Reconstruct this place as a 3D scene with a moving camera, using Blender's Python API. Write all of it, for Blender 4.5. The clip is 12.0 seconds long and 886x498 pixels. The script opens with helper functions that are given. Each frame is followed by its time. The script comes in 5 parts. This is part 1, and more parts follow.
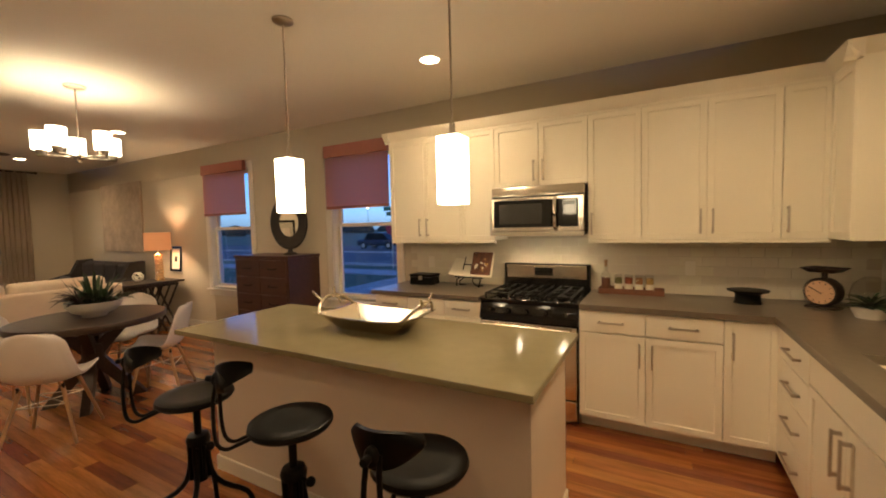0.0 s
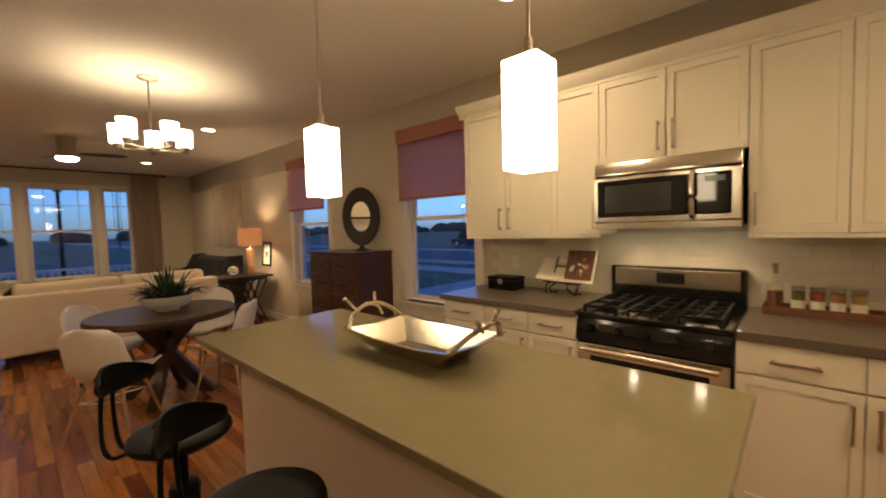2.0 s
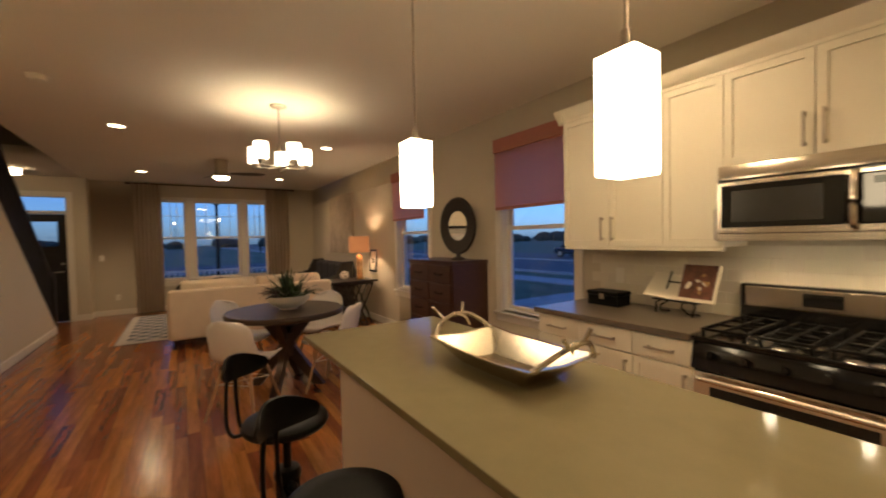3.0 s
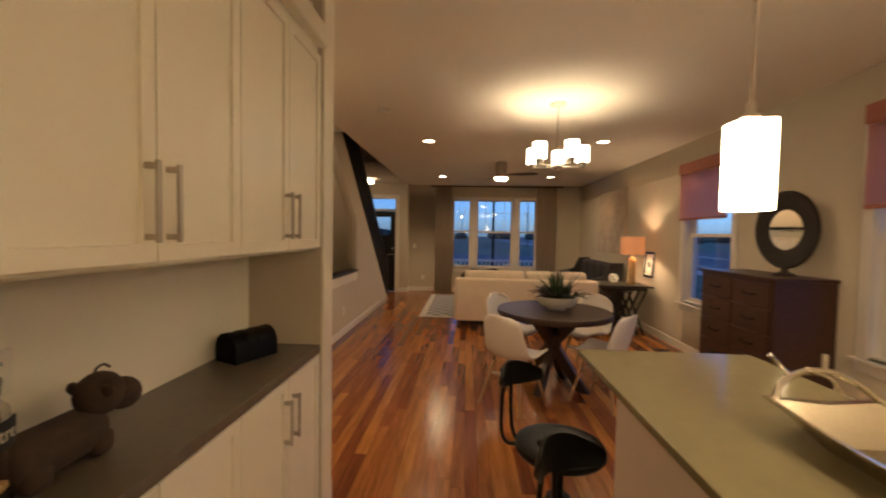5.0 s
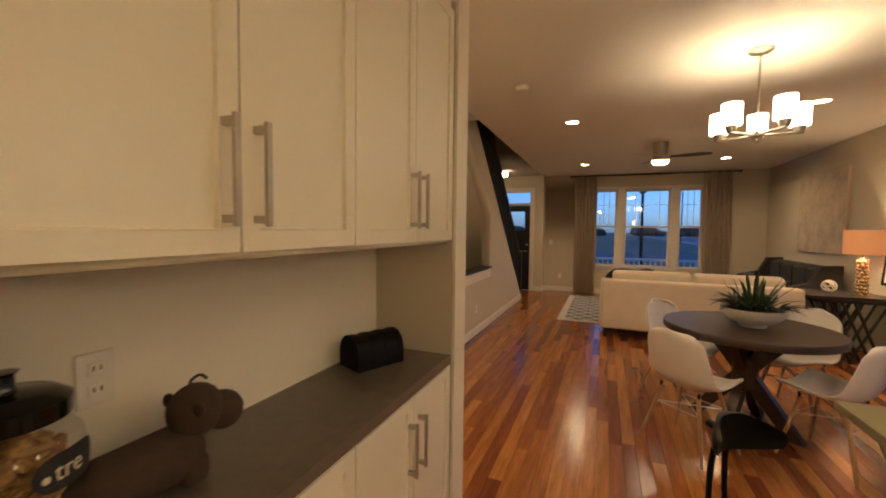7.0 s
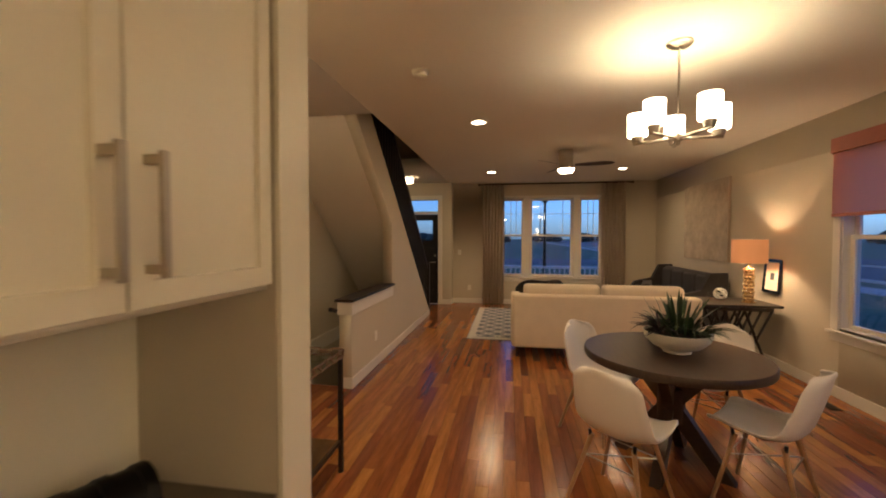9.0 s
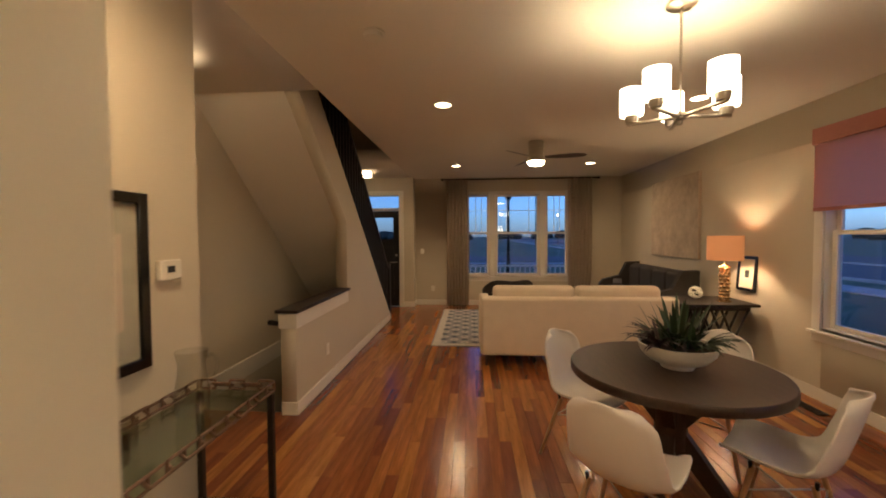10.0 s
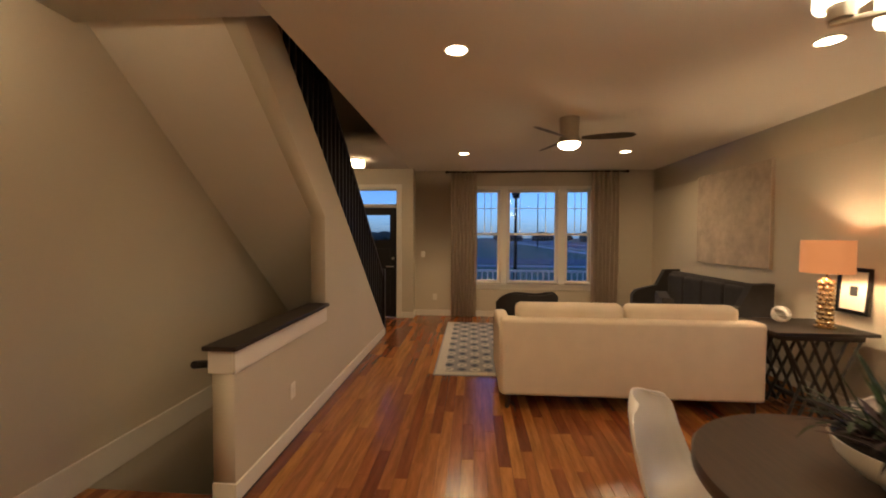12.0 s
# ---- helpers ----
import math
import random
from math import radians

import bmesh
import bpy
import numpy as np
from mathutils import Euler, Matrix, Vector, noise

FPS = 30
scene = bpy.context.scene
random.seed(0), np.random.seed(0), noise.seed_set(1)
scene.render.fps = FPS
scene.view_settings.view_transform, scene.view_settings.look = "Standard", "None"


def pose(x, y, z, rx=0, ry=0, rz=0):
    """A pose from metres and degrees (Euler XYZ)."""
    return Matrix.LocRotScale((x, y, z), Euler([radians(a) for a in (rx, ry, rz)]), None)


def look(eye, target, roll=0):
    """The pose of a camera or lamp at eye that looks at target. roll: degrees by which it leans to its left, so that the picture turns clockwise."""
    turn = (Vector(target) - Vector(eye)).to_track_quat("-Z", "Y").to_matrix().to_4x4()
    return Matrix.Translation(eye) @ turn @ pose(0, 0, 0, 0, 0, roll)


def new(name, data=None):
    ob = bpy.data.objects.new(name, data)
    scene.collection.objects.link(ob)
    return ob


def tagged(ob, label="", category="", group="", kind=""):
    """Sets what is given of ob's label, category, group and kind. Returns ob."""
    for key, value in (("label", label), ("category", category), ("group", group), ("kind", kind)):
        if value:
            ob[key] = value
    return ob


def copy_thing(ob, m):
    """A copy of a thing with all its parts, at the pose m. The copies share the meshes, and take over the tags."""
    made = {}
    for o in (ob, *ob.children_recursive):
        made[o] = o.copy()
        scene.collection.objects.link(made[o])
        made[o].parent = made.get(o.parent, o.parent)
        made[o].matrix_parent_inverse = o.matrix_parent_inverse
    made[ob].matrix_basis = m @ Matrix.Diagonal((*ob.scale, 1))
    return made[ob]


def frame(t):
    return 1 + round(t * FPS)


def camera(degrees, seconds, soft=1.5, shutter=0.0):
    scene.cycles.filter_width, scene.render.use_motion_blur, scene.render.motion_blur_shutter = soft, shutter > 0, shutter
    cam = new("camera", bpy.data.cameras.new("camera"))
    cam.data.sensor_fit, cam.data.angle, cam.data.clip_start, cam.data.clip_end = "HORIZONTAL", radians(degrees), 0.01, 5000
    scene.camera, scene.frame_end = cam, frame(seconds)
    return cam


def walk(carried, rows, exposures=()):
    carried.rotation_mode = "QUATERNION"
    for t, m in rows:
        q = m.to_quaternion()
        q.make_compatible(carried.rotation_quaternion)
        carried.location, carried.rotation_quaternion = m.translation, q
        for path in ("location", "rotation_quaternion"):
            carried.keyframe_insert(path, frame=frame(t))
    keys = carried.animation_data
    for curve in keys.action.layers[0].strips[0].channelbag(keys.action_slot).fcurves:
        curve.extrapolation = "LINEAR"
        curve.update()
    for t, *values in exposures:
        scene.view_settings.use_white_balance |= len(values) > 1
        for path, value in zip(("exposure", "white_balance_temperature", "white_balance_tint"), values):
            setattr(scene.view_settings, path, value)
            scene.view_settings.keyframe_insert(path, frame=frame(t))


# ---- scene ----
cam = camera(96.3, 12.0, soft=1.9, shutter=0.5)
PATH = [
    (0, (0.332, 0.727, 1.489), (-0.622, 2.481, 1.374), -1.4),
    (0.5, (0.253, 0.907, 1.474), (-0.75, 2.634, 1.358), -1.5),
    (1, (0.166, 1.101, 1.452), (-0.904, 2.786, 1.333), -1.2),
    (1.5, (0.089, 1.275, 1.441), (-1.1, 2.878, 1.316), -1.2),
    (2, (0.064, 1.392, 1.431), (-1.279, 2.869, 1.321), -1.6),
    (2.5, (0.085, 1.452, 1.431), (-1.42, 2.767, 1.356), -1.7),
    (4.5, (-0.051, 1.456, 1.483), (-2.04, 1.648, 1.41), 0.9),
    (5, (-0.137, 1.42, 1.492), (-2.132, 1.304, 1.416), 1.0),
    (5.5, (-0.218, 1.38, 1.486), (-2.176, 0.983, 1.408), 1.2),
    (6, (-0.311, 1.349, 1.475), (-2.206, 0.716, 1.387), 1.0),
    (6.5, (-0.405, 1.314, 1.455), (-2.241, 0.526, 1.351), 0.6),
    (8.5, (-1.035, 1.245, 1.508), (-2.986, 0.813, 1.438), 0.6),
    (9, (-1.265, 1.223, 1.522), (-3.237, 0.892, 1.462), 0.1),
    (9.5, (-1.519, 1.186, 1.528), (-3.504, 0.952, 1.46), -0.5),
    (10, (-1.772, 1.152, 1.523), (-3.765, 1.009, 1.453), -0.3),
    (10.5, (-2.026, 1.107, 1.522), (-4.022, 1.009, 1.466), 0.2),
    (11, (-2.291, 1.096, 1.53), (-4.285, 0.966, 1.463), 0.2),
    (11.5, (-2.581, 1.047, 1.523), (-4.576, 0.915, 1.455), 0.2),
    (12, (-2.878, 0.997, 1.521), (-4.872, 0.855, 1.455), 0.3),
]
walk(cam, [(t, look(eye, target, roll)) for t, eye, target, roll in PATH],
     exposures=[(0, 0.74), (1, 0.62), (2, 0.46), (2.5, 0.40), (4.5, 0.56), (6, 0.74), (8.5, 0.70), (10.5, 0.60), (12, 0.80)])

# ---- world and light ----
WARM = (1.0, 0.71, 0.40)
world = bpy.data.worlds.new("dusk")
scene.world = world
world.use_nodes = True
wn = world.node_tree
sky = wn.nodes.new("ShaderNodeTexSky")
sky.sky_type, sky.sun_disc = "NISHITA", False
sky.sun_elevation, sky.sun_rotation = radians(19), radians(150)
sky.air_density, sky.ozone_density = 1.0, 6.0
bg = wn.nodes["Background"]
bg.inputs["Strength"].default_value = 0.15
# the camera is balanced for lamplight, so dusk daylight reads blue
cool = wn.nodes.new("ShaderNodeMix")
cool.data_type, cool.blend_type = "RGBA", "MULTIPLY"
cool.inputs["Factor"].default_value = 1.0
cool.inputs[7].default_value = (0.62, 0.86, 1.4, 1)
wn.links.new(sky.outputs[0], cool.inputs[6])
wn.links.new(cool.outputs[2], bg.inputs["Color"])


def lamp(name, kind, loc, watts, size, colour=WARM, aim=None, spot=120, blend=0.6):
    d = bpy.data.lights.new(name, kind)
    d.energy, d.color = watts, colour
    if kind == "SPOT":
        d.spot_size, d.spot_blend = radians(spot), blend
    d.shadow_soft_size = size
    ob = new(name, d)
    ob.matrix_world = look(loc, aim or (loc[0], loc[1] + 0.001, loc[2] - 1))
    return ob


# (0.75, 2.62), (0.4, -0.4) and (0.75, 1.0) are unseen fill added for the kitchen
CANS_AND_FILL = [(-1.19, 3.39, 56), (-5.54, 3.20, 28), (-5.53, 0.89, 36), (-8.78, 3.19, 62), (-8.82, 0.88, 72), (0.75, 2.62, 74), (0.4, -0.4, 26), (0.75, 1.0, 20), (-2.95, 0.32, 66)]
for cx, cy, watts in CANS_AND_FILL:
    lamp("can_or_fill_lamp", "SPOT", (cx, cy, 2.735), watts, 0.05, spot=168, blend=1.0)


for lx in (-0.73, -0.36):
    lamp("cooktop_lamp", "SPOT", (lx, 4.06, 1.385), 3.0, 0.02, spot=130, blend=0.6)


# ---- materials ----
def mat(name, colour, rough=0.5, metal=0.0, scale=8.0, var=0.12, bump=0.05, stretch=(1, 1, 1), fine=120.0, rand=0.0, spec=0.5, coat=0.0):
    """A procedural surface: two scales of noise on the colour, fine relief, a shift per object."""
    m = bpy.data.materials.new(name)
    m.use_nodes = True
    nt = m.node_tree
    b = nt.nodes["Principled BSDF"]
    tc = nt.nodes.new("ShaderNodeTexCoord")
    mp = nt.nodes.new("ShaderNodeMapping")
    mp.inputs["Scale"].default_value = stretch
    nt.links.new(tc.outputs["Object"], mp.inputs["Vector"])
    n1, n2 = nt.nodes.new("ShaderNodeTexNoise"), nt.nodes.new("ShaderNodeTexNoise")
    n1.inputs["Scale"].default_value, n1.inputs["Detail"].default_value = scale, 4
    n2.inputs["Scale"].default_value, n2.inputs["Detail"].default_value = fine, 3
    nt.links.new(mp.outputs[0], n1.inputs["Vector"])
    nt.links.new(mp.outputs[0], n2.inputs["Vector"])
    add = nt.nodes.new("ShaderNodeMath")
    add.operation = "MULTIPLY_ADD"
    nt.links.new(n2.outputs["Fac"], add.inputs[0])
    add.inputs[1].default_value = 0.4
    nt.links.new(n1.outputs["Fac"], add.inputs[2])
    rmp = nt.nodes.new("ShaderNodeMapRange")
    rmp.inputs["From Min"].default_value, rmp.inputs["From Max"].default_value = 0.35, 1.05
    rmp.inputs["To Min"].default_value, rmp.inputs["To Max"].default_value = 1 - var, 1 + var
    nt.links.new(add.outputs[0], rmp.inputs["Value"])
    hsv = nt.nodes.new("ShaderNodeHueSaturation")
    hsv.inputs["Color"].default_value = (*colour, 1)
    last = rmp.outputs[0]
    if rand:
        oi = nt.nodes.new("ShaderNodeObjectInfo")
        geo = nt.nodes.new("ShaderNodeNewGeometry")
        sm = nt.nodes.new("ShaderNodeMath")
        sm.operation = "ADD"
        nt.links.new(oi.outputs["Random"], sm.inputs[0])
        nt.links.new(geo.outputs["Random Per Island"], sm.inputs[1])
        fr = nt.nodes.new("ShaderNodeMath")
        fr.operation = "FRACT"
        nt.links.new(sm.outputs[0], fr.inputs[0])
        r2 = nt.nodes.new("ShaderNodeMapRange")
        r2.inputs["To Min"].default_value, r2.inputs["To Max"].default_value = 1 - rand, 1 + rand
        nt.links.new(fr.outputs[0], r2.inputs["Value"])
        mu = nt.nodes.new("ShaderNodeMath")
        mu.operation = "MULTIPLY"
        nt.links.new(r2.outputs[0], mu.inputs[0])
        nt.links.new(rmp.outputs[0], mu.inputs[1])
        last = mu.outputs[0]
        hu = nt.nodes.new("ShaderNodeMapRange")
        hu.inputs["To Min"].default_value, hu.inputs["To Max"].default_value = 0.485, 0.515
        nt.links.new(fr.outputs[0], hu.inputs["Value"])
        nt.links.new(hu.outputs[0], hsv.inputs["Hue"])
    nt.links.new(last, hsv.inputs["Value"])
    nt.links.new(hsv.outputs[0], b.inputs["Base Color"])
    b.inputs["Roughness"].default_value, b.inputs["Metallic"].default_value = rough, metal
    b.inputs["Specular IOR Level"].default_value, b.inputs["Coat Weight"].default_value = spec, coat
    b.inputs["Coat Roughness"].default_value = 0.15
    if bump:
        bp = nt.nodes.new("ShaderNodeBump")
        bp.inputs["Strength"].default_value, bp.inputs["Distance"].default_value = bump, 0.004
        nt.links.new(add.outputs[0], bp.inputs["Height"])
        nt.links.new(bp.outputs[0], b.inputs["Normal"])
    return m


def glow(name, colour, strength):
    m = bpy.data.materials.new(name)
    m.use_nodes = True
    b = m.node_tree.nodes["Principled BSDF"]
    b.inputs["Base Color"].default_value = (0.85, 0.8, 0.7, 1)
    b.inputs["Emission Color"].default_value = (*colour, 1)
    b.inputs["Emission Strength"].default_value = strength
    return m


def clear(name, colour=(1, 1, 1), rough=0.0, mixed=0.88):
    """Thin glass: mostly clear with a gloss that grows at grazing angles."""
    m = bpy.data.materials.new(name)
    m.use_nodes = True
    nt = m.node_tree
    nt.nodes.clear()
    out = nt.nodes.new("ShaderNodeOutputMaterial")
    tr, gl, mx = nt.nodes.new("ShaderNodeBsdfTransparent"), nt.nodes.new("ShaderNodeBsdfGlossy"), nt.nodes.new("ShaderNodeMixShader")
    lw, pw_, sc_ = nt.nodes.new("ShaderNodeLayerWeight"), nt.nodes.new("ShaderNodeMath"), nt.nodes.new("ShaderNodeMath")
    lw.inputs["Blend"].default_value = 0.5
    pw_.operation, sc_.operation = "POWER", "MULTIPLY_ADD"
    pw_.inputs[1].default_value = 4.0
    sc_.inputs[1].default_value, sc_.inputs[2].default_value = 0.85, 0.04
    nt.links.new(lw.outputs["Facing"], pw_.inputs[0])
    nt.links.new(pw_.outputs[0], sc_.inputs[0])
    tr.inputs["Color"].default_value = (*[c * mixed for c in colour], 1)
    gl.inputs["Roughness"].default_value = rough
    nt.links.new(sc_.outputs[0], mx.inputs[0])
    nt.links.new(tr.outputs[0], mx.inputs[1])
    nt.links.new(gl.outputs[0], mx.inputs[2])
    nt.links.new(mx.outputs[0], out.inputs[0])
    return m


PAINT = mat("greige wall paint", (0.57, 0.50, 0.385), 0.75, scale=1.5, var=0.04, bump=0.06, fine=260)
CEIL = mat("ceiling paint", (0.78, 0.72, 0.62), 0.85, scale=1.2, var=0.03, bump=0.06, fine=200)
TRIM = mat("cream trim paint", (0.76, 0.71, 0.62), 0.4, scale=3, var=0.03, bump=0.02)
CAB = mat("cream cabinet paint", (0.80, 0.74, 0.60), 0.38, scale=3, var=0.03, bump=0.015)
ISLAND = mat("island panel paint", (0.72, 0.62, 0.52), 0.5, scale=3, var=0.03, bump=0.02)
STONE = mat("taupe quartz", (0.13, 0.105, 0.078), 0.28, scale=30, var=0.18, bump=0.01, fine=300)
QUARTZ = mat("olive grey quartz", (0.25, 0.215, 0.125), 0.12, scale=12, var=0.06, bump=0.0, fine=300, spec=0.14)
OAK = mat("red oak boards", (0.265, 0.088, 0.027), 0.22, scale=2.2, var=0.5, bump=0.04, stretch=(1, 11, 11), fine=11, rand=0.46, coat=0.1)
GAP = mat("dark board joints", (0.03, 0.014, 0.008), 0.8)
STEEL = mat("brushed stainless steel", (0.74, 0.68, 0.58), 0.22, 1.0, scale=4, var=0.08, bump=0.02, stretch=(1, 1, 40))
NICKEL = mat("brushed nickel", (0.50, 0.44, 0.36), 0.34, 1.0, scale=20, var=0.08, bump=0.01)
SILVER = mat("hammered polished metal", (0.60, 0.54, 0.43), 0.24, 1.0, scale=40, var=0.06, bump=0.25, fine=90)
BLACK = mat("black enamel", (0.008, 0.0075, 0.007), 0.13, scale=10, var=0.3, bump=0.02)
IRON = mat("black cast iron", (0.005, 0.0045, 0.004), 0.42, 0.0, scale=30, var=0.4, bump=0.12, spec=0.14)
BLACKGLASS = mat("black oven glass", (0.008, 0.008, 0.008), 0.06, scale=5, var=0.1, bump=0)
DARKWOOD = mat("dark walnut", (0.042, 0.022, 0.013), 0.42, scale=5, var=0.45, bump=0.08, stretch=(1, 12, 12), fine=40)
DRESSWOOD = mat("reddish brown wood", (0.062, 0.024, 0.013), 0.4, scale=5, var=0.45, bump=0.08, stretch=(1, 10, 14), fine=40)
BEECH = mat("beech dowel", (0.42, 0.24, 0.12), 0.45, scale=6, var=0.2, bump=0.04, stretch=(10, 10, 1))
SHELL = mat("white moulded plastic", (0.78, 0.73, 0.68), 0.35, scale=3, var=0.02, bump=0.01)
SOFA = mat("cream woven upholstery", (0.72, 0.60, 0.45), 0.9, scale=6, var=0.06, bump=0.25, fine=420)
CHAR = mat("charcoal upholstery", (0.035, 0.030, 0.028), 0.9, scale=6, var=0.25, bump=0.25, fine=350)
CURT = mat("beige curtain cloth", (0.56, 0.45, 0.34), 0.85, scale=10, var=0.1, bump=0.15, stretch=(1, 1, 0.2), fine=400)
SHADE = mat("rose brown blind cloth", (0.42, 0.17, 0.13), 0.9, scale=20, var=0.06, bump=0.1, fine=600)
BRACKET = mat("black painted wood", (0.010, 0.009, 0.009), 0.45, scale=8, var=0.3, bump=0.03)
GREEN = mat("succulent leaves", (0.024, 0.050, 0.018), 0.5, scale=14, var=0.5, bump=0.1, rand=0.5)
PURPLE = mat("dark rosette leaves", (0.035, 0.018, 0.02), 0.5, scale=14, var=0.4, bump=0.1, rand=0.4)
CERAMIC = mat("white glazed ceramic", (0.74, 0.70, 0.62), 0.3, scale=6, var=0.05, bump=0.02)
SOIL = mat("dark soil", (0.02, 0.014, 0.01), 0.95, scale=50, var=0.5, bump=0.6)
WICKER = mat("brown knit fabric", (0.055, 0.032, 0.022), 0.95, scale=30, var=0.3, bump=0.5, fine=260)
CARPET = mat("dark stair carpet", (0.07, 0.06, 0.045), 0.95, scale=20, var=0.25, bump=0.5, fine=500)
RUGB = mat("grey blue rug pile", (0.26, 0.25, 0.25), 0.95, scale=30, var=0.25, bump=0.5, fine=400)
RUGD = mat("slate rug pile", (0.07, 0.08, 0.11), 0.95, scale=30, var=0.25, bump=0.5, fine=400)
RUGL = mat("ivory rug pile", (0.50, 0.45, 0.38), 0.95, scale=30, var=0.2, bump=0.5, fine=400)
TILE = mat("cream backsplash tile", (0.66, 0.60, 0.48), 0.3, scale=6, var=0.04, bump=0.01, rand=0.03)
CANVAS = mat("faded painted canvas", (0.47, 0.38, 0.29), 0.9, scale=3.5, var=0.26, bump=0.3, fine=14)
PAPER = mat("cream paper", (0.75, 0.68, 0.54), 0.8, scale=5, var=0.04, bump=0.01)
INK = mat("black print ink", (0.02, 0.02, 0.02), 0.7)
PHOTO = mat("warm food photograph", (0.12, 0.04, 0.018), 0.4, scale=18, var=0.9, bump=0)
LEATHER = mat("tan leather basket", (0.16, 0.06, 0.03), 0.6, scale=40, var=0.3, bump=0.3)
SPICE = mat("ground spice", (0.30, 0.10, 0.04), 0.7, scale=40, var=0.4, bump=0.1)
SPICES = [mat("dried herb", (0.14, 0.13, 0.04), 0.8, scale=60, var=0.5), mat("red pepper", (0.30, 0.07, 0.03), 0.8, scale=60, var=0.5), mat("orange spice", (0.38, 0.16, 0.05), 0.8, scale=60, var=0.4), mat("yellow spice", (0.40, 0.26, 0.08), 0.8, scale=60, var=0.4)]
BISCUIT = mat("dog biscuits", (0.42, 0.24, 0.09), 0.8, scale=30, var=0.35, bump=0.2, rand=0.4)
RUST = mat("worn brown metal", (0.05, 0.035, 0.026), 0.5, 0.7, scale=25, var=0.4, bump=0.2)
DIAL = mat("copper dial face", (0.56, 0.34, 0.20), 0.5, scale=8, var=0.1, bump=0)
LINK = mat("rusted chain metal", (0.17, 0.10, 0.065), 0.4, 0.5, scale=30, var=0.4, bump=0.2)
MERCURY = mat("mercury glass", (0.80, 0.64, 0.42), 0.14, 1.0, scale=30, var=0.4, bump=0.8, fine=45)
GRASS = mat("dusk lawn", (0.075, 0.105, 0.05), 0.95, scale=0.6, var=0.5, bump=0.3, fine=9)
ROAD = mat("asphalt", (0.085, 0.085, 0.09), 0.9, scale=1, var=0.2, bump=0.2)
CONC = mat("concrete path", (0.32, 0.31, 0.30), 0.9, scale=1.5, var=0.15, bump=0.1)
BUSH = mat("far woods", (0.020, 0.030, 0.022), 0.95, scale=2, var=0.5, bump=0.3)
CARP = mat("dark car paint", (0.03, 0.035, 0.05), 0.25, 0.3, scale=3, var=0.1, bump=0)
RED = mat("red sign face", (0.35, 0.02, 0.02), 0.5)
SIGNG = mat("green sign face", (0.02, 0.12, 0.06), 0.5)
PLASTIC = mat("white plastic", (0.75, 0.70, 0.6), 0.45, var=0.03)
FANBLADE = mat("dark fan blade", (0.06, 0.035, 0.022), 0.4, scale=8, var=0.3, bump=0.05)
def cloth(name, colour, share):
    """Thin cloth that lets some daylight through."""
    m = mat(name, colour, 0.9, scale=20, var=0.06, bump=0.1, fine=600)
    nt = m.node_tree
    out, b = nt.nodes["Material Output"], nt.nodes["Principled BSDF"]
    tl_, mx = nt.nodes.new("ShaderNodeBsdfTranslucent"), nt.nodes.new("ShaderNodeMixShader")
    tl_.inputs["Color"].default_value = (*[min(1, c * 1.5) for c in colour], 1)
    mx.inputs[0].default_value = share
    nt.links.new(b.outputs[0], mx.inputs[1])
    nt.links.new(tl_.outputs[0], mx.inputs[2])
    nt.links.new(mx.outputs[0], out.inputs[0])
    return m


BLIND = cloth("rose blind cloth", (0.60, 0.36, 0.34), 0.62)
ESPRESSO = mat("espresso stained wood", (0.020, 0.013, 0.010), 0.4, scale=5, var=0.4, bump=0.06, stretch=(1, 12, 12), fine=40)
PANE = clear("window glass")
JARGLASS = clear("clear jar glass", (1.0, 1.0, 0.98), mixed=0.94)
TOPGLASS = clear("smoked table glass", (0.80, 0.88, 0.80), mixed=0.9)
MIRROR = mat("mirror silver", (0.85, 0.85, 0.85), 0.02, 1.0, var=0.0, bump=0)
GLOWPEND = glow("lit opal pendant glass", (1.0, 0.79, 0.50), 11)
GLOWCHAND = glow("lit opal chandelier glass", (1.0, 0.83, 0.58), 6.5)
GLOWBULB = glow("lit chandelier bulb", (1.0, 0.80, 0.52), 150)
GLOWCAN = glow("lit downlight lens", (1.0, 0.79, 0.50), 14)
GLOWTASK = glow("lit cooktop lens", (1.0, 0.82, 0.55), 70)
GLOWFAN = glow("lit fan globe", (1.0, 0.79, 0.50), 24)
GLOWHALL = glow("lit hall globe", (1.0, 0.74, 0.45), 8)
LAMPSHADE = glow("lit linen lampshade", (1.0, 0.36, 0.12), 0.26)
LAMPSHADE.node_tree.nodes["Principled BSDF"].inputs["Base Color"].default_value = (0.42, 0.20, 0.10, 1)
STREET = glow("far street light", (1.0, 0.75, 0.45), 20)


# ---- mesh tools ----
def merge(*bms):
    out = bms[0]
    for b in bms[1:]:
        me = bpy.data.meshes.new("t")
        b.to_mesh(me)
        out.from_mesh(me)
        bpy.data.meshes.remove(me)
        b.free()
    return out


def xf(bm, m):
    bmesh.ops.transform(bm, matrix=m, verts=bm.verts)
    return bm


def box(x0, x1, y0, y1, z0, z1, bev=0.0, seg=2):
    bm = bmesh.new()
    bmesh.ops.create_cube(bm, size=1)
    for v in bm.verts:
        v.co = Vector(((x0 + x1) / 2 + v.co.x * (x1 - x0), (y0 + y1) / 2 + v.co.y * (y1 - y0), (z0 + z1) / 2 + v.co.z * (z1 - z0)))
    if bev:
        bmesh.ops.bevel(bm, geom=bm.edges[:], offset=bev, segments=seg, affect="EDGES", profile=0.5)
    return bm


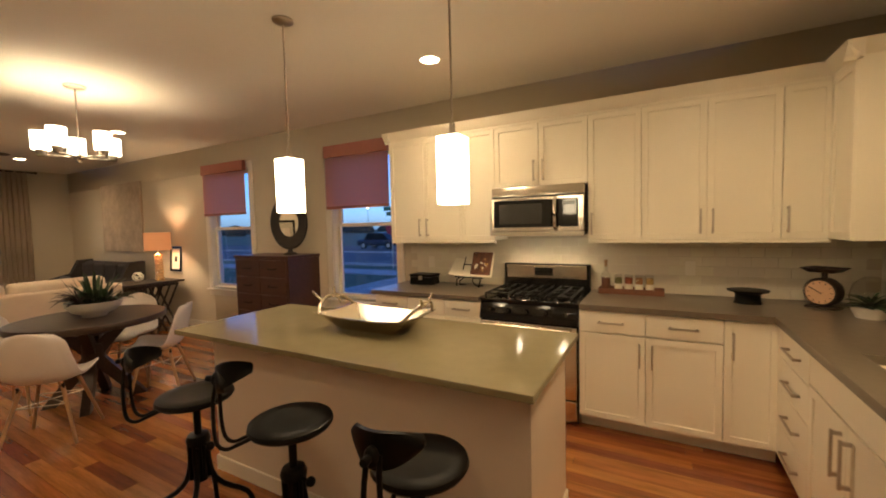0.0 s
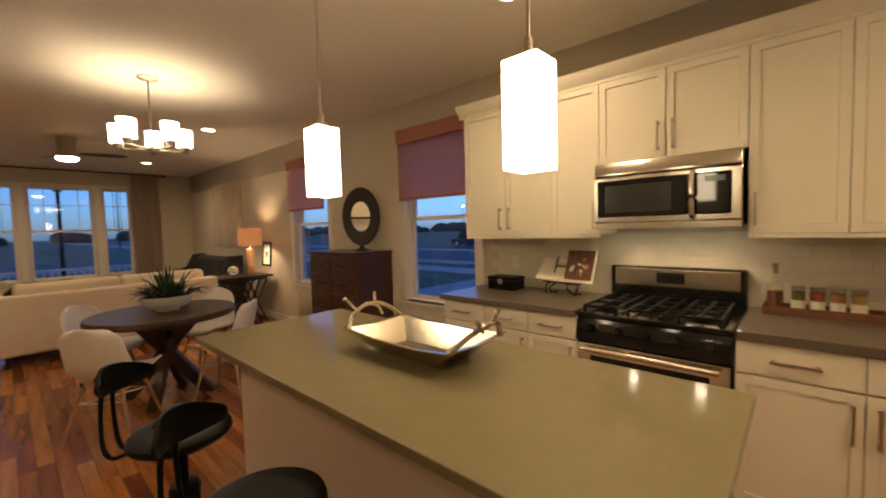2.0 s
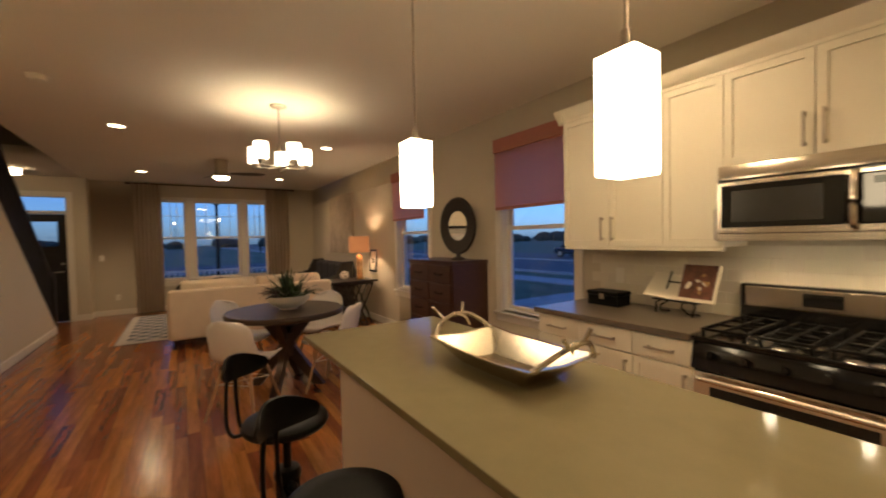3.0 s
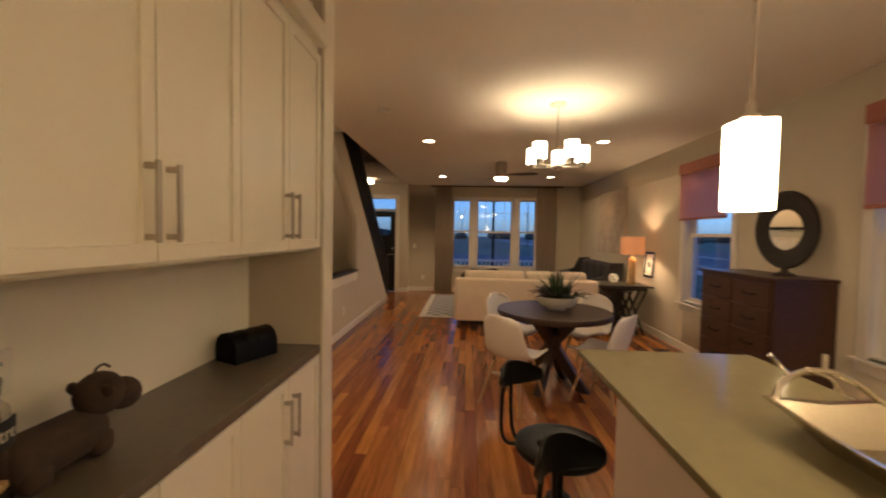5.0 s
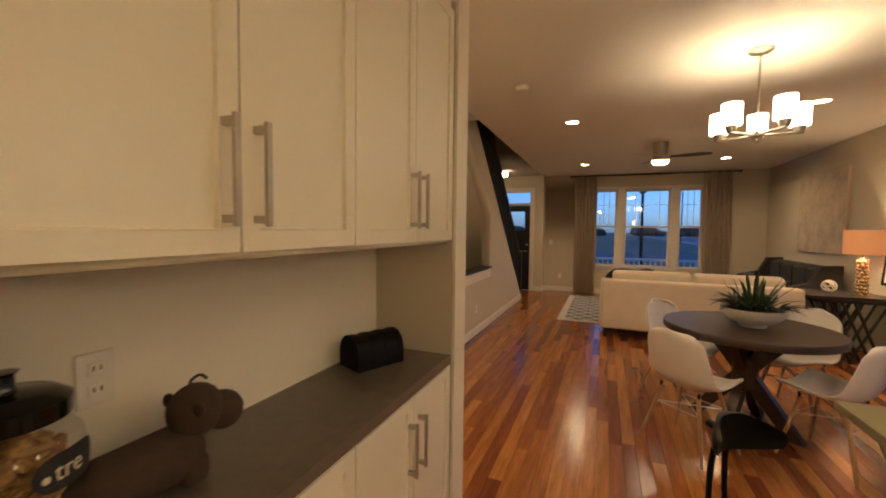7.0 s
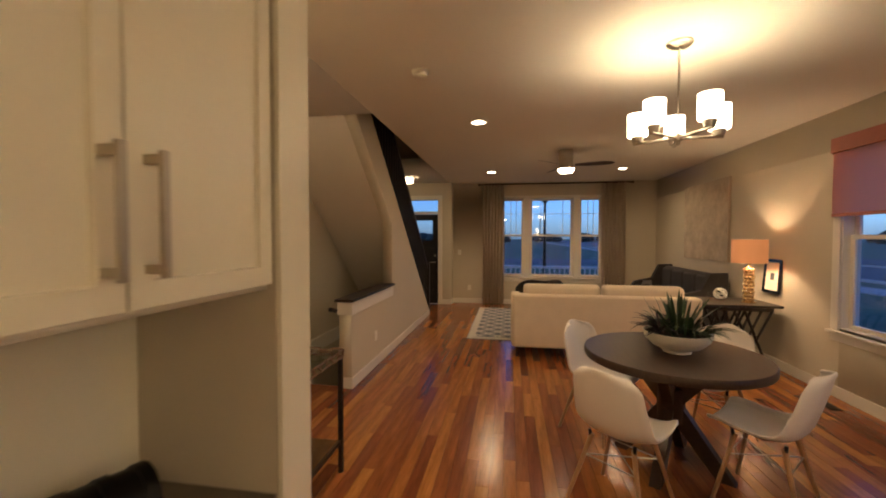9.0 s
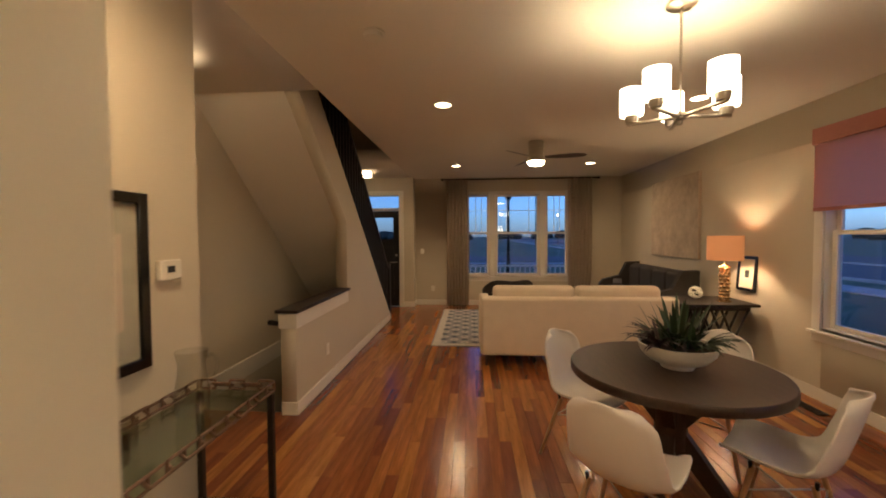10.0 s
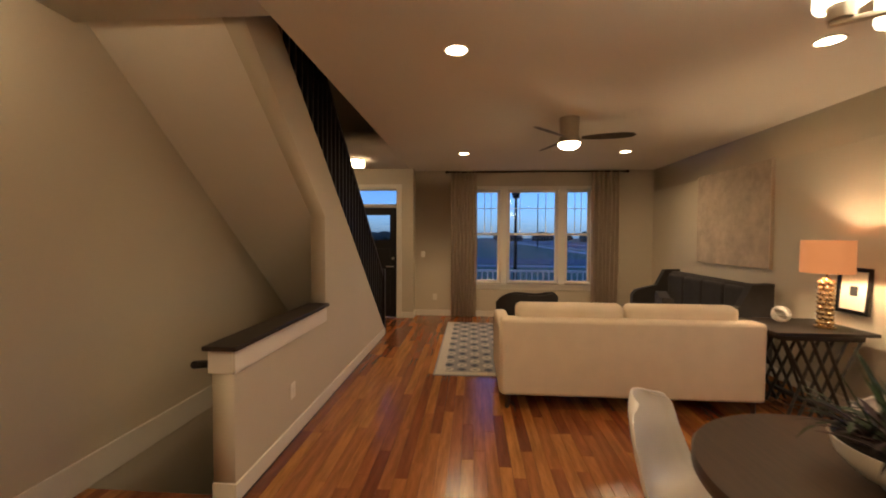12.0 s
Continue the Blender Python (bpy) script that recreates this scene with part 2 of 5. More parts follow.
def lathe(profile, seg=24):
    """A turned shape round z from (radius, height) pairs."""
    bm = bmesh.new()
    rings = []
    for r, z in profile:
        if r < 1e-5:
            rings.append([bm.verts.new((0, 0, z))])
        else:
            rings.append([bm.verts.new((r * math.cos(2 * math.pi * i / seg), r * math.sin(2 * math.pi * i / seg), z)) for i in range(seg)])
    for a, b in zip(rings, rings[1:]):
        for i in range(seg):
            j = (i + 1) % seg
            vs = [a[i % len(a)], a[j % len(a)], b[j % len(b)], b[i % len(b)]]
            vs = list(dict.fromkeys(vs))
            if len(vs) > 2:
                bm.faces.new(vs)
    bmesh.ops.recalc_face_normals(bm, faces=bm.faces)
    return bm


def cyl(r, z0, z1, seg=20, r2=None):
    r2 = r if r2 is None else r2
    return lathe([(0, z0), (r, z0), (r2, z1), (0, z1)], seg)


def rod(a, b, r, r2=None, seg=10):
    a, b = Vector(a), Vector(b)
    d = b - a
    return xf(cyl(r, 0, d.length, seg, r2), Matrix.Translation(a) @ d.to_track_quat("Z", "Y").to_matrix().to_4x4())


def tube(pts, r, seg=8):
    pts = [Vector(p) for p in pts]
    bm = bmesh.new()
    rings = []
    for i, p in enumerate(pts):
        d = (pts[min(i + 1, len(pts) - 1)] - pts[max(i - 1, 0)]).normalized()
        q = d.to_track_quat("Z", "Y")
        rings.append([bm.verts.new(p + q @ Vector((r * math.cos(6.2832 * k / seg), r * math.sin(6.2832 * k / seg), 0))) for k in range(seg)])
    for a, b in zip(rings, rings[1:]):
        for k in range(seg):
            bm.faces.new((a[k], a[(k + 1) % seg], b[(k + 1) % seg], b[k]))
    bm.faces.new(rings[0]), bm.faces.new(rings[-1][::-1])
    bmesh.ops.recalc_face_normals(bm, faces=bm.faces)
    return bm


def smooth(pts, n=5):
    """More points on a soft curve through pts."""
    p = [Vector(q) for q in pts]
    p = [p[0] * 2 - p[1]] + p + [p[-1] * 2 - p[-2]]
    out = []
    for a, b, c, d_ in zip(p, p[1:], p[2:], p[3:]):
        for k in range(n):
            t = k / n
            out.append(0.5 * (2 * b + (c - a) * t + (2 * a - 5 * b + 4 * c - d_) * t * t + (3 * b - a - 3 * c + d_) * t ** 3))
    return out + [p[-2]]


def ball(rx, ry, rz, c=(0, 0, 0), seg=20):
    bm = bmesh.new()
    bmesh.ops.create_uvsphere(bm, u_segments=seg, v_segments=seg // 2 + 2, radius=1)
    return xf(bm, Matrix.Translation(c) @ Matrix.Diagonal((rx, ry, rz, 1)))


def prism(outline, y0, y1):
    """A flat shape in x and z, drawn out along y."""
    bm = bmesh.new()
    a, b = [bm.verts.new((x, y0, z)) for x, z in outline], [bm.verts.new((x, y1, z)) for x, z in outline]
    bm.faces.new(a), bm.faces.new(b[::-1])
    for i in range(len(a)):
        j = (i + 1) % len(a)
        bm.faces.new((a[i], b[i], b[j], a[j]))
    bmesh.ops.recalc_face_normals(bm, faces=bm.faces)
    return bm


def mesh_of(name, bm, material, smooth=40):
    me = bpy.data.meshes.new(name)
    bm.to_mesh(me)
    bm.free()
    me.materials.append(material)
    if smooth:
        me.polygons.foreach_set("use_smooth", [True] * len(me.polygons))
        me.set_sharp_from_angle(angle=radians(smooth))
        # broad faces square to the axes stay flat beside their rounded edges
        areas = sorted(p.area for p in me.polygons)
        limit = 6 * areas[len(areas) // 2]
        for p in me.polygons:
            if p.area > limit and max(abs(c) for c in p.normal) > 0.9999:
                p.use_smooth = False
    return me


def part(name, bm, material, parent, label=""):
    ob = new(name, mesh_of(name, bm, material))
    ob.parent = parent
    return tagged(ob, label)


def thing(name, m, label, category, group="", kind=""):
    ob = new(name)
    ob.empty_display_size = 0.1
    ob.matrix_world = m
    return tagged(ob, label, category, group, kind)


def solid(name, bm, material, label="", category="", kind="", m=None):
    ob = new(name, mesh_of(name, bm, material))
    if m is not None:
        ob.matrix_world = m
    return tagged(ob, label, category, kind=kind)


def holed(u0, u1, z0, z1, holes, place):
    """Boxes that fill a wall but for its holes; place(ua, ub, za, zb) makes one box."""
    us = sorted({u0, u1, *[h[0] for h in holes], *[h[1] for h in holes]})
    zs = sorted({z0, z1, *[h[2] for h in holes], *[h[3] for h in holes]})
    bms = []
    for ua, ub in zip(us, us[1:]):
        for za, zb in zip(zs, zs[1:]):
            if not any(h[0] < (ua + ub) / 2 < h[1] and h[2] < (za + zb) / 2 < h[3] for h in holes):
                bms.append(place(ua, ub, za, zb))
    bm = merge(*bms)
    bmesh.ops.remove_doubles(bm, verts=bm.verts, dist=1e-5)
    return bm


# ---- structure ----
N, E, S, WX, H = 4.31, 1.60, -1.30, -10.40, 2.745
WIN2, WIN1 = (-3.12, -2.18, 0.66, 2.36), (-5.57, -4.63, 0.66, 2.36)
solid("wall_north", holed(WX - 0.15, E + 0.15, -0.02, H + 0.2, [WIN1, WIN2], lambda a, b, c, d: box(a, b, N, N + 0.15, c, d)), PAINT, "greige painted wall with two windows", "wall", "structure")
FW = (1.04, 3.22, 0.64, 2.40)
DOORO = (-1.27, -0.37, 0.0, 2.39)
solid("wall_west", holed(-0.07, N, -0.02, H + 0.2, [FW], lambda a, b, c, d: box(WX - 0.15, WX, a, b, c, d)), PAINT, "greige painted front wall with a triple window", "wall", "structure")
DX = -10.12
solid("wall_entry", holed(S - 0.15, -0.07, -0.02, H + 0.2, [DOORO], lambda a, b, c, d: box(DX - 0.40, DX, a, b, c, d)), PAINT, "greige painted wall around the front door", "wall", "structure")
solid("wall_east", box(E, E + 0.15, S - 0.15, N, -0.02, H + 0.2), PAINT, "greige painted kitchen end wall", "wall", "structure")
solid("wall_south", box(DX, E, S - 0.15, S, -2.6, H + 2.6), PAINT, "greige painted wall along the stairwell", "wall", "structure")
solid("wall_picture", merge(box(-3.72, -2.245, -0.37, -0.25, 0, H), box(-3.72, -3.60, S, -0.37, 0, H)), PAINT, "greige painted wall with a framed print", "wall", "structure")
solid("wall_hutch", merge(box(-2.245, -2.11, -0.25, 0.685, 0, H), box(-2.11, -0.62, 0.17, 0.30, 0, H), box(-0.62, -0.50, 0.17, 0.685, 0, H),
                          box(-2.11, -0.62, 0.30, 0.64, 2.50, H)), PAINT, "cream painted wall recess around the built-in hutch", "wall", "structure")
# ceiling with the stair opening
HOLE = (-8.30, -5.06, S, -0.13)
solid("ceiling", merge(box(WX, E, -0.13, N, H, H + 0.2), box(HOLE[1], E, S, -0.13, H, H + 0.2), box(DX, HOLE[0], S, -0.13, H, H + 0.2)), CEIL, "warm white painted ceiling", "ceiling", "structure")
solid("ceiling_upper", box(-8.6, -4.6, S, 0.3, H + 2.6, H + 2.7), CEIL, "white ceiling above the stairs", "ceiling", "structure")
solid("wall_upper", merge(box(-8.6, -4.6, -0.13, -0.05, H + 0.2, H + 2.6), box(-8.7, -8.6, S, 0.3, H + 0.2, H + 2.6), box(-4.6, -4.5, S, 0.3, H + 0.2, H + 2.6)), PAINT, "greige wall of the upper stair hall", "wall", "structure")

# windows
def sash_window(name, m, w, z0, z1, rail, muntin, label, c=0.09, over=0.02):
    """A hung window with casing, in a hole from x=0 to w in a wall whose face is y=0, outside at +y."""
    t = thing(name, m, label, "window", kind="structure")
    part("casing", merge(box(-c, 0, -0.018, 0, z0 - 0.02, z1 + c, 0.003), box(w, w + c, -0.018, 0, z0 - 0.02, z1 + c, 0.003), box(0, w, -0.0178, 0, z1, z1 + c, 0.003)), TRIM, t)
    part("window_sill", merge(box(-c - over, w + c + over, -0.05, 0.02, z0 - 0.045, z0 - 0.02, 0.005), box(-c, w + c, -0.016, 0, z0 - 0.12, z0 - 0.045, 0.003)), TRIM, t)
    part("jamb", merge(box(0, 0.012, 0, 0.15, z0, z1), box(w - 0.012, w, 0, 0.15, z0, z1), box(0.012, w - 0.012, 0, 0.15, z0 - 0.02, z0 + 0.01), box(0.012, w - 0.012, 0, 0.15, z1 - 0.012, z1)), TRIM, t)
    f = 0.05
    for a, b, y in ((z0 + 0.01, rail + 0.02, 0.06), (rail - 0.02, z1 - 0.012, 0.09)):
        bms = [box(0.012, 0.012 + f, y, y + 0.03, a, b, 0.003), box(w - 0.012 - f, w - 0.012, y, y + 0.03, a, b, 0.003),
               box(0.012 + f, w - 0.012 - f, y, y + 0.03, a, a + 0.04, 0.003), box(0.012 + f, w - 0.012 - f, y, y + 0.03, b - 0.04, b, 0.003)]
        if muntin and y > 0.08:
            for u in muntin[0]:
                bms.append(box(0.012 + f + u * (w - 2 * f) - 0.005, 0.012 + f + u * (w - 2 * f) + 0.005, y + 0.008, y + 0.018, a + 0.04, b - 0.04))
            zz = b - 0.04 - muntin[1]
            bms.append(box(0.012 + f, w - 0.012 - f, y + 0.009, y + 0.017, zz - 0.005, zz + 0.005))
        fr = part("window_frame", merge(*bms), TRIM, t)
        p = part("pane", box(0.012 + f, w - 0.012 - f, y + 0.019, y + 0.022, a + 0.04, b - 0.04), PANE, fr)
        p.visible_shadow = False
    return t


sash_window("window_1", pose(WIN1[0], N, 0), 0.94, WIN1[2], WIN1[3], 1.53, None, "cream-framed sash window beside the dresser")
sash_window("window_2", pose(WIN2[0], N, 0), 0.94, WIN2[2], WIN2[3], 1.53, None, "cream-framed sash window beside the kitchen cabinets")
for k, (a, b, mun) in enumerate(((1.04, 1.55, (0.35, 0.65)), (1.66, 2.62, (0.22, 0.78)), (2.73, 3.22, (0.35, 0.65)))):
    sash_window("window_%d" % (3 + k), pose(WX, a, 0, 0, 0, 90), b - a, FW[2], FW[3], 1.56, (mun, 0.30), "cream-framed sash window looking onto the porch", 0.0548, -0.0003)
solid("trim_mullions", merge(box(WX - 0.15, WX - 0.001, 1.5505, 1.6595, FW[2], FW[3]), box(WX - 0.15, WX - 0.001, 2.6205, 2.7295, FW[2], FW[3])), TRIM, "cream posts between the windows", "trim", "structure")


def roller_blind(x0, x1):
    t = thing("roller_blind", pose((x0 + x1) / 2, N - 0.05, 1.74), "rose brown fabric roller blind half lowered over a window", "blind", "roller blinds")
    w = (x1 - x0) / 2
    part("cloth", box(-w, w, -0.001, 0.001, 0.0, 0.60), BLIND, t)
    part("valance", box(-w, w, -0.03, 0.03, 0.58, 0.72, 0.008), SHADE, t, "darker rose brown valance")
    part("hem_bar", box(-w, w, -0.006, 0.006, -0.02, 0.012, 0.004), SHADE, t)


roller_blind(-3.16, -2.24)
roller_blind(-5.63, -4.66)

# front door
d = thing("door_1", pose(DX - 0.10, -1.27, 0), "closed black front door with a small window under a transom", "door", kind="structure")
part("casing", merge(box(0.10, 0.12, -0.10, 0, 0, 2.46), box(0.10, 0.12, 0.90, 0.99, 0, 2.46), box(0.10, 0.118, 0, 0.90, 2.38, 2.46)), TRIM, d)
part("transom_frame", merge(box(0, 0.098, 0.012, 0.888, 2.04, 2.10), box(0, 0.098, 0, 0.012, 0, 2.39), box(0, 0.098, 0.888, 0.90, 0, 2.39), box(0, 0.098, 0.012, 0.888, 2.355, 2.39)), TRIM, d)
part("transom_pane", box(0.04, 0.045, 0.012, 0.888, 2.10, 2.355), PANE, d).visible_shadow = False
leaf = part("door_leaf", holed(0.014, 0.886, 0.01, 2.035, [(0.14, 0.76, 1.44, 1.90)], lambda a, b, c, e: box(0.02, 0.065, a, b, c, e)), BRACKET, d)
part("door_pane", box(0.04, 0.045, 0.14, 0.76, 1.44, 1.90), PANE, leaf).visible_shadow = False
for zz in (0.20, 0.78):
    part("door_panel", box(0.062, 0.072, 0.13, 0.77, zz, zz + 0.5, 0.008), BRACKET, leaf)
part("door_handle", merge(rod((0.065, 0.82, 0.95), (0.12, 0.82, 0.95), 0.012), rod((0.115, 0.83, 0.95), (0.115, 0.70, 0.95), 0.010), rod((0.065, 0.82, 1.1), (0.08, 0.82, 1.1), 0.026)), NICKEL, leaf)

# baseboards
solid("baseboard_north", box(WX, -2.1, N - 0.015, N, 0, 0.11, 0.004), TRIM, "cream baseboard", "baseboard", "structure")
solid("baseboard_west", box(WX, WX + 0.015, -0.07, N - 0.016, 0, 0.11, 0.004), TRIM, "cream baseboard", "baseboard", "structure")
solid("baseboard_entry", merge(box(DX, DX + 0.015, -0.28, -0.07, 0, 0.11, 0.004), box(WX + 0.016, DX + 0.015, -0.07, -0.055, 0, 0.11, 0.004)), TRIM, "cream baseboard", "baseboard", "structure")
solid("baseboard_hutch", merge(box(-2.26, -2.245, -0.25, 0.70, 0, 0.11, 0.004), box(-2.245, -2.11, 0.685, 0.70, 0, 0.11, 0.004), box(-3.735, -2.261, -0.25, -0.235, 0, 0.11, 0.004)), TRIM, "cream baseboard", "baseboard", "structure")

# stair: half wall, stringer wall, soffit, treads, guard
G, SL, X0 = -0.33, 0.86, -8.97


def nose(x):
    return SL * (x - X0)


solid("wall_half", box(-6.40, -5.0, G - 0.13, G, 0, 0.87), PAINT, "greige painted half wall beside the basement stair", "wall", "structure")
solid("trim_half_wall_band", merge(box(-6.40, -4.985, G, G + 0.015, 0.74, 0.87, 0.003), box(-5.0, -4.985, G - 0.145, G, 0.74, 0.87, 0.003)), TRIM, "cream band below the half wall cap", "trim", "structure")
solid("trim_half_wall_cap", box(-6.42, -4.96, G - 0.165, G + 0.035, 0.872, 0.90, 0.006), ESPRESSO, "dark stained wooden cap on the half wall", "trim", "structure")
solid("baseboard_stair", merge(box(-8.85, -4.985, G, G + 0.015, 0, 0.11, 0.004), box(-5.0, -4.985, G - 0.13, G, 0, 0.11, 0.004)), TRIM, "cream baseboard", "baseboard", "structure")
solid("wall_stair", prism([(X0, 0), (-6.40, 0), (-6.40, nose(-6.40) - 0.52), (-4.7, nose(-4.7) - 0.52), (-4.7, nose(-4.7)), (X0, 0.02)], G - 0.13, G), PAINT, "greige painted sloping wall under the stair guard", "wall", "structure")
solid("stair_soffit", prism([(-6.40, nose(-6.40) - 0.52), (-4.7, nose(-4.7) - 0.52), (-4.7, nose(-4.7) - 0.46), (-8.3, nose(-8.3) - 0.46), (-8.3, nose(-8.3) - 0.52)], S, G - 0.13), CEIL, "painted sloping underside of the stair", "ceiling", "structure")
st = thing("stair_flight", pose(X0, 0, 0), "stair rising beside the front door with carpeted treads", "stairs", kind="structure")
for i in range(16):
    part("tread", box(i * 0.209, i * 0.209 + 0.235, S + 0.002, G - 0.132, i * 0.18 + 0.005, i * 0.18 + 0.05, 0.01), CARPET, st)
    part("riser", box(i * 0.209 + 0.02, i * 0.209 + 0.035, S + 0.002, G - 0.132, max(0, i * 0.18 - 0.13), i * 0.18 + 0.004), TRIM, st)
gd = thing("stair_guard", pose(X0, G - 0.06, 0), "black painted stair guard with close balusters", "railing")
RUN = 3.9
part("handrail", xf(box(0, RUN / math.cos(math.atan(SL)), -0.03, 0.03, 0, 0.05, 0.008), Matrix.Translation((0.0, 0, 0.86)) @ Matrix.Rotation(-math.atan(SL), 4, "Y")), BRACKET, gd)
part("bottom_rail", xf(box(0, RUN / math.cos(math.atan(SL)), -0.028, 0.028, 0, 0.04, 0.005), Matrix.Translation((0.0, 0, 0.02)) @ Matrix.Rotation(-math.atan(SL), 4, "Y")), BRACKET, gd)
for i in range(34):
    x = 0.08 + i * 0.115
    part("baluster", box(x - 0.016, x + 0.016, -0.016, 0.016, x * SL + 0.03, x * SL + 0.88), BRACKET, gd)
part("newel_post", box(-0.05, 0.045, -0.05, 0.05, 0, 1.0, 0.006), BRACKET, gd)
solid("half_wall_handrail", tube([(-4.95, G - 0.20, 0.80), (-5.6, G - 0.20, 0.62), (-6.6, G - 0.20, 0.0)], 0.022), BRACKET, "black handrail on the basement side of the half wall", "handrail")
solid("trim_skirt", box(-9.0, -3.66, S, S + 0.018, 0.0, 0.19, 0.004), TRIM, "cream skirting along the stairwell wall", "trim", "structure")
bs = thing("basement_stair", pose(-5.05, 0, 0), "dark carpeted steps going down behind the half wall", "stairs", kind="structure")
for i in range(12):
    part("step", box(-0.26 * (i + 1), -0.26 * i, S + 0.02, G - 0.13, -0.18 * (i + 1) - 0.15, -0.18 * (i + 1), 0.01), CARPET, bs)
solid("wall_basement", merge(box(-9.0, -5.0, G - 0.13, G - 0.0, -2.6, -0.022), box(-9.1, -9.0, S, G, -2.6, -0.022), box(-9.1, -5.0, S, G, -2.7, -2.6)), PAINT, "greige wall of the basement stairwell", "wall", "structure")
solid("subfloor", merge(box(WX, E, G, N, -0.12, -0.004), box(-5.05, E, S, G, -0.12, -0.004), box(DX, -9.0, S, G, -0.12, -0.004)), GAP, "dark joints under the boards", "floor", "structure")

# ---- kitchen ----
def handle(L, upright):
    """A square bar pull with two posts, centred at the origin, standing out to -y."""
    b = merge(box(-L / 2, L / 2, -0.036, -0.026, -0.006, 0.006, 0.002), box(-L / 2 + 0.006, -L / 2 + 0.02, -0.027, 0, -0.006, 0.006), box(L / 2 - 0.02, L / 2 - 0.006, -0.027, 0, -0.006, 0.006))
    return xf(b, Matrix.Rotation(radians(90), 4, "Y")) if upright else b


def front(parent, x0, x1, z0, z1, kind, hx=None, hz=None, L=0.17):
    """A shaker door or slab drawer front with its pull, on the plane y=0."""
    g = 0.0025
    x0, x1, z0, z1 = x0 + g, x1 - g, z0 + g, z1 - g
    if kind == "door":
        bm = box(x0, x1, -0.02, 0, z0, z1)
        face = min(bm.faces, key=lambda f: f.calc_center_median().y)
        bmesh.ops.inset_region(bm, faces=[face], thickness=0.056, depth=0)
        bmesh.ops.inset_region(bm, faces=[face], thickness=0.003, depth=-0.010)
    else:
        bm = box(x0, x1, -0.02, 0, z0, z1, 0.003, 2)
    f = part("door" if kind == "door" else "drawer", bm, CAB, parent)
    if hx is not None:
        part("handle", xf(handle(L, kind == "door"), Matrix.Translation((hx, -0.02, hz))), NICKEL, f, "brushed nickel bar handle")


def cabinet(name, m, w, depth, z0, z1, fronts, label, toe=False, group=""):
    t = thing(name, m, label, "cabinet", group)
    part("body", box(0.0005, w - 0.0005, 0.0, depth, z0 + (0.10 if toe else 0), z1, 0.001, 1), CAB, t)
    if toe:
        part("toe_kick", box(0.0005, w - 0.0005, 0.07, depth, 0, 0.10), CAB, t)
    for f in fronts:
        front(t, *f)
    return t


UB, UT, BF, UF = 1.355, 2.312, 3.67, 4.0
UL, BL = "cream shaker wall cabinet with nickel pulls", "cream shaker base cabinet under a taupe stone top"
hz = UB + 0.125
cabinet("wall_cabinet", pose(-2.02, UF, 0), 0.77, N - UF - 0.001, UB, UT, [(0, 0.39, UB, UT, "door", 0.345, hz), (0.39, 0.77, UB, UT, "door", 0.425, hz)], UL, group="wall cabinets")
cabinet("wall_cabinet", pose(-1.25, UF, 0), 0.335, N - UF - 0.001, UB, UT, [(0, 0.335, UB, UT, "door", 0.305, hz)], UL, group="wall cabinets")
cabinet("wall_cabinet", pose(-0.915, UF, 0), 0.765, N - UF - 0.001, 1.80, UT, [(0, 0.3825, 1.80, UT, "door", 0.345, 1.925), (0.3825, 0.765, 1.80, UT, "door", 0.42, 1.925)], "cream shaker wall cabinet above the microwave", group="wall cabinets")
cabinet("wall_cabinet", pose(-0.15, UF, 0), 0.37, N - UF - 0.001, UB, UT, [(0, 0.37, UB, UT, "door", 0.03, hz)], UL, group="wall cabinets")
cabinet("wall_cabinet", pose(0.22, UF, 0), 0.80, N - UF - 0.001, UB, UT, [(0, 0.40, UB, UT, "door", 0.365, hz), (0.40, 0.80, UB, UT, "door", 0.435, hz)], UL, group="wall cabinets")
cabinet("wall_cabinet", pose(1.02, UF, 0), 0.24, N - UF - 0.001, UB, UT, [(0, 0.24, UB, UT, "door", 0.03, hz)], UL, group="wall cabinets")
cabinet("wall_cabinet", pose(1.262, N - 0.002, 0, 0, 0, -90), N - 3.66, E - 1.263, UB, UT, [(0.33, N - 3.66, UB, UT, "door", None, None)], "cream wall cabinet turning the kitchen corner", group="wall cabinets")
crown = [(0, 0), (0, 0.02), (-0.012, 0.03), (-0.045, 0.075), (-0.05, 0.095), (0.02, 0.095), (0.02, 0)]


def crown_run(p, q, out):
    """Crown moulding from p to q on plan, standing out along out."""
    bm = bmesh.new()
    p, q, o = Vector(p), Vector(q), Vector(out)
    ra = [bm.verts.new((p.x - o.x * a, p.y - o.y * a, UT + b)) for a, b in crown]
    rb = [bm.verts.new((q.x - o.x * a, q.y - o.y * a, UT + b)) for a, b in crown]
    for i in range(len(crown)):
        j = (i + 1) % len(crown)
        bm.faces.new((ra[i], ra[j], rb[j], rb[i]))
    bm.faces.new(ra), bm.faces.new(rb[::-1])
    bmesh.ops.recalc_face_normals(bm, faces=bm.faces)
    return bm


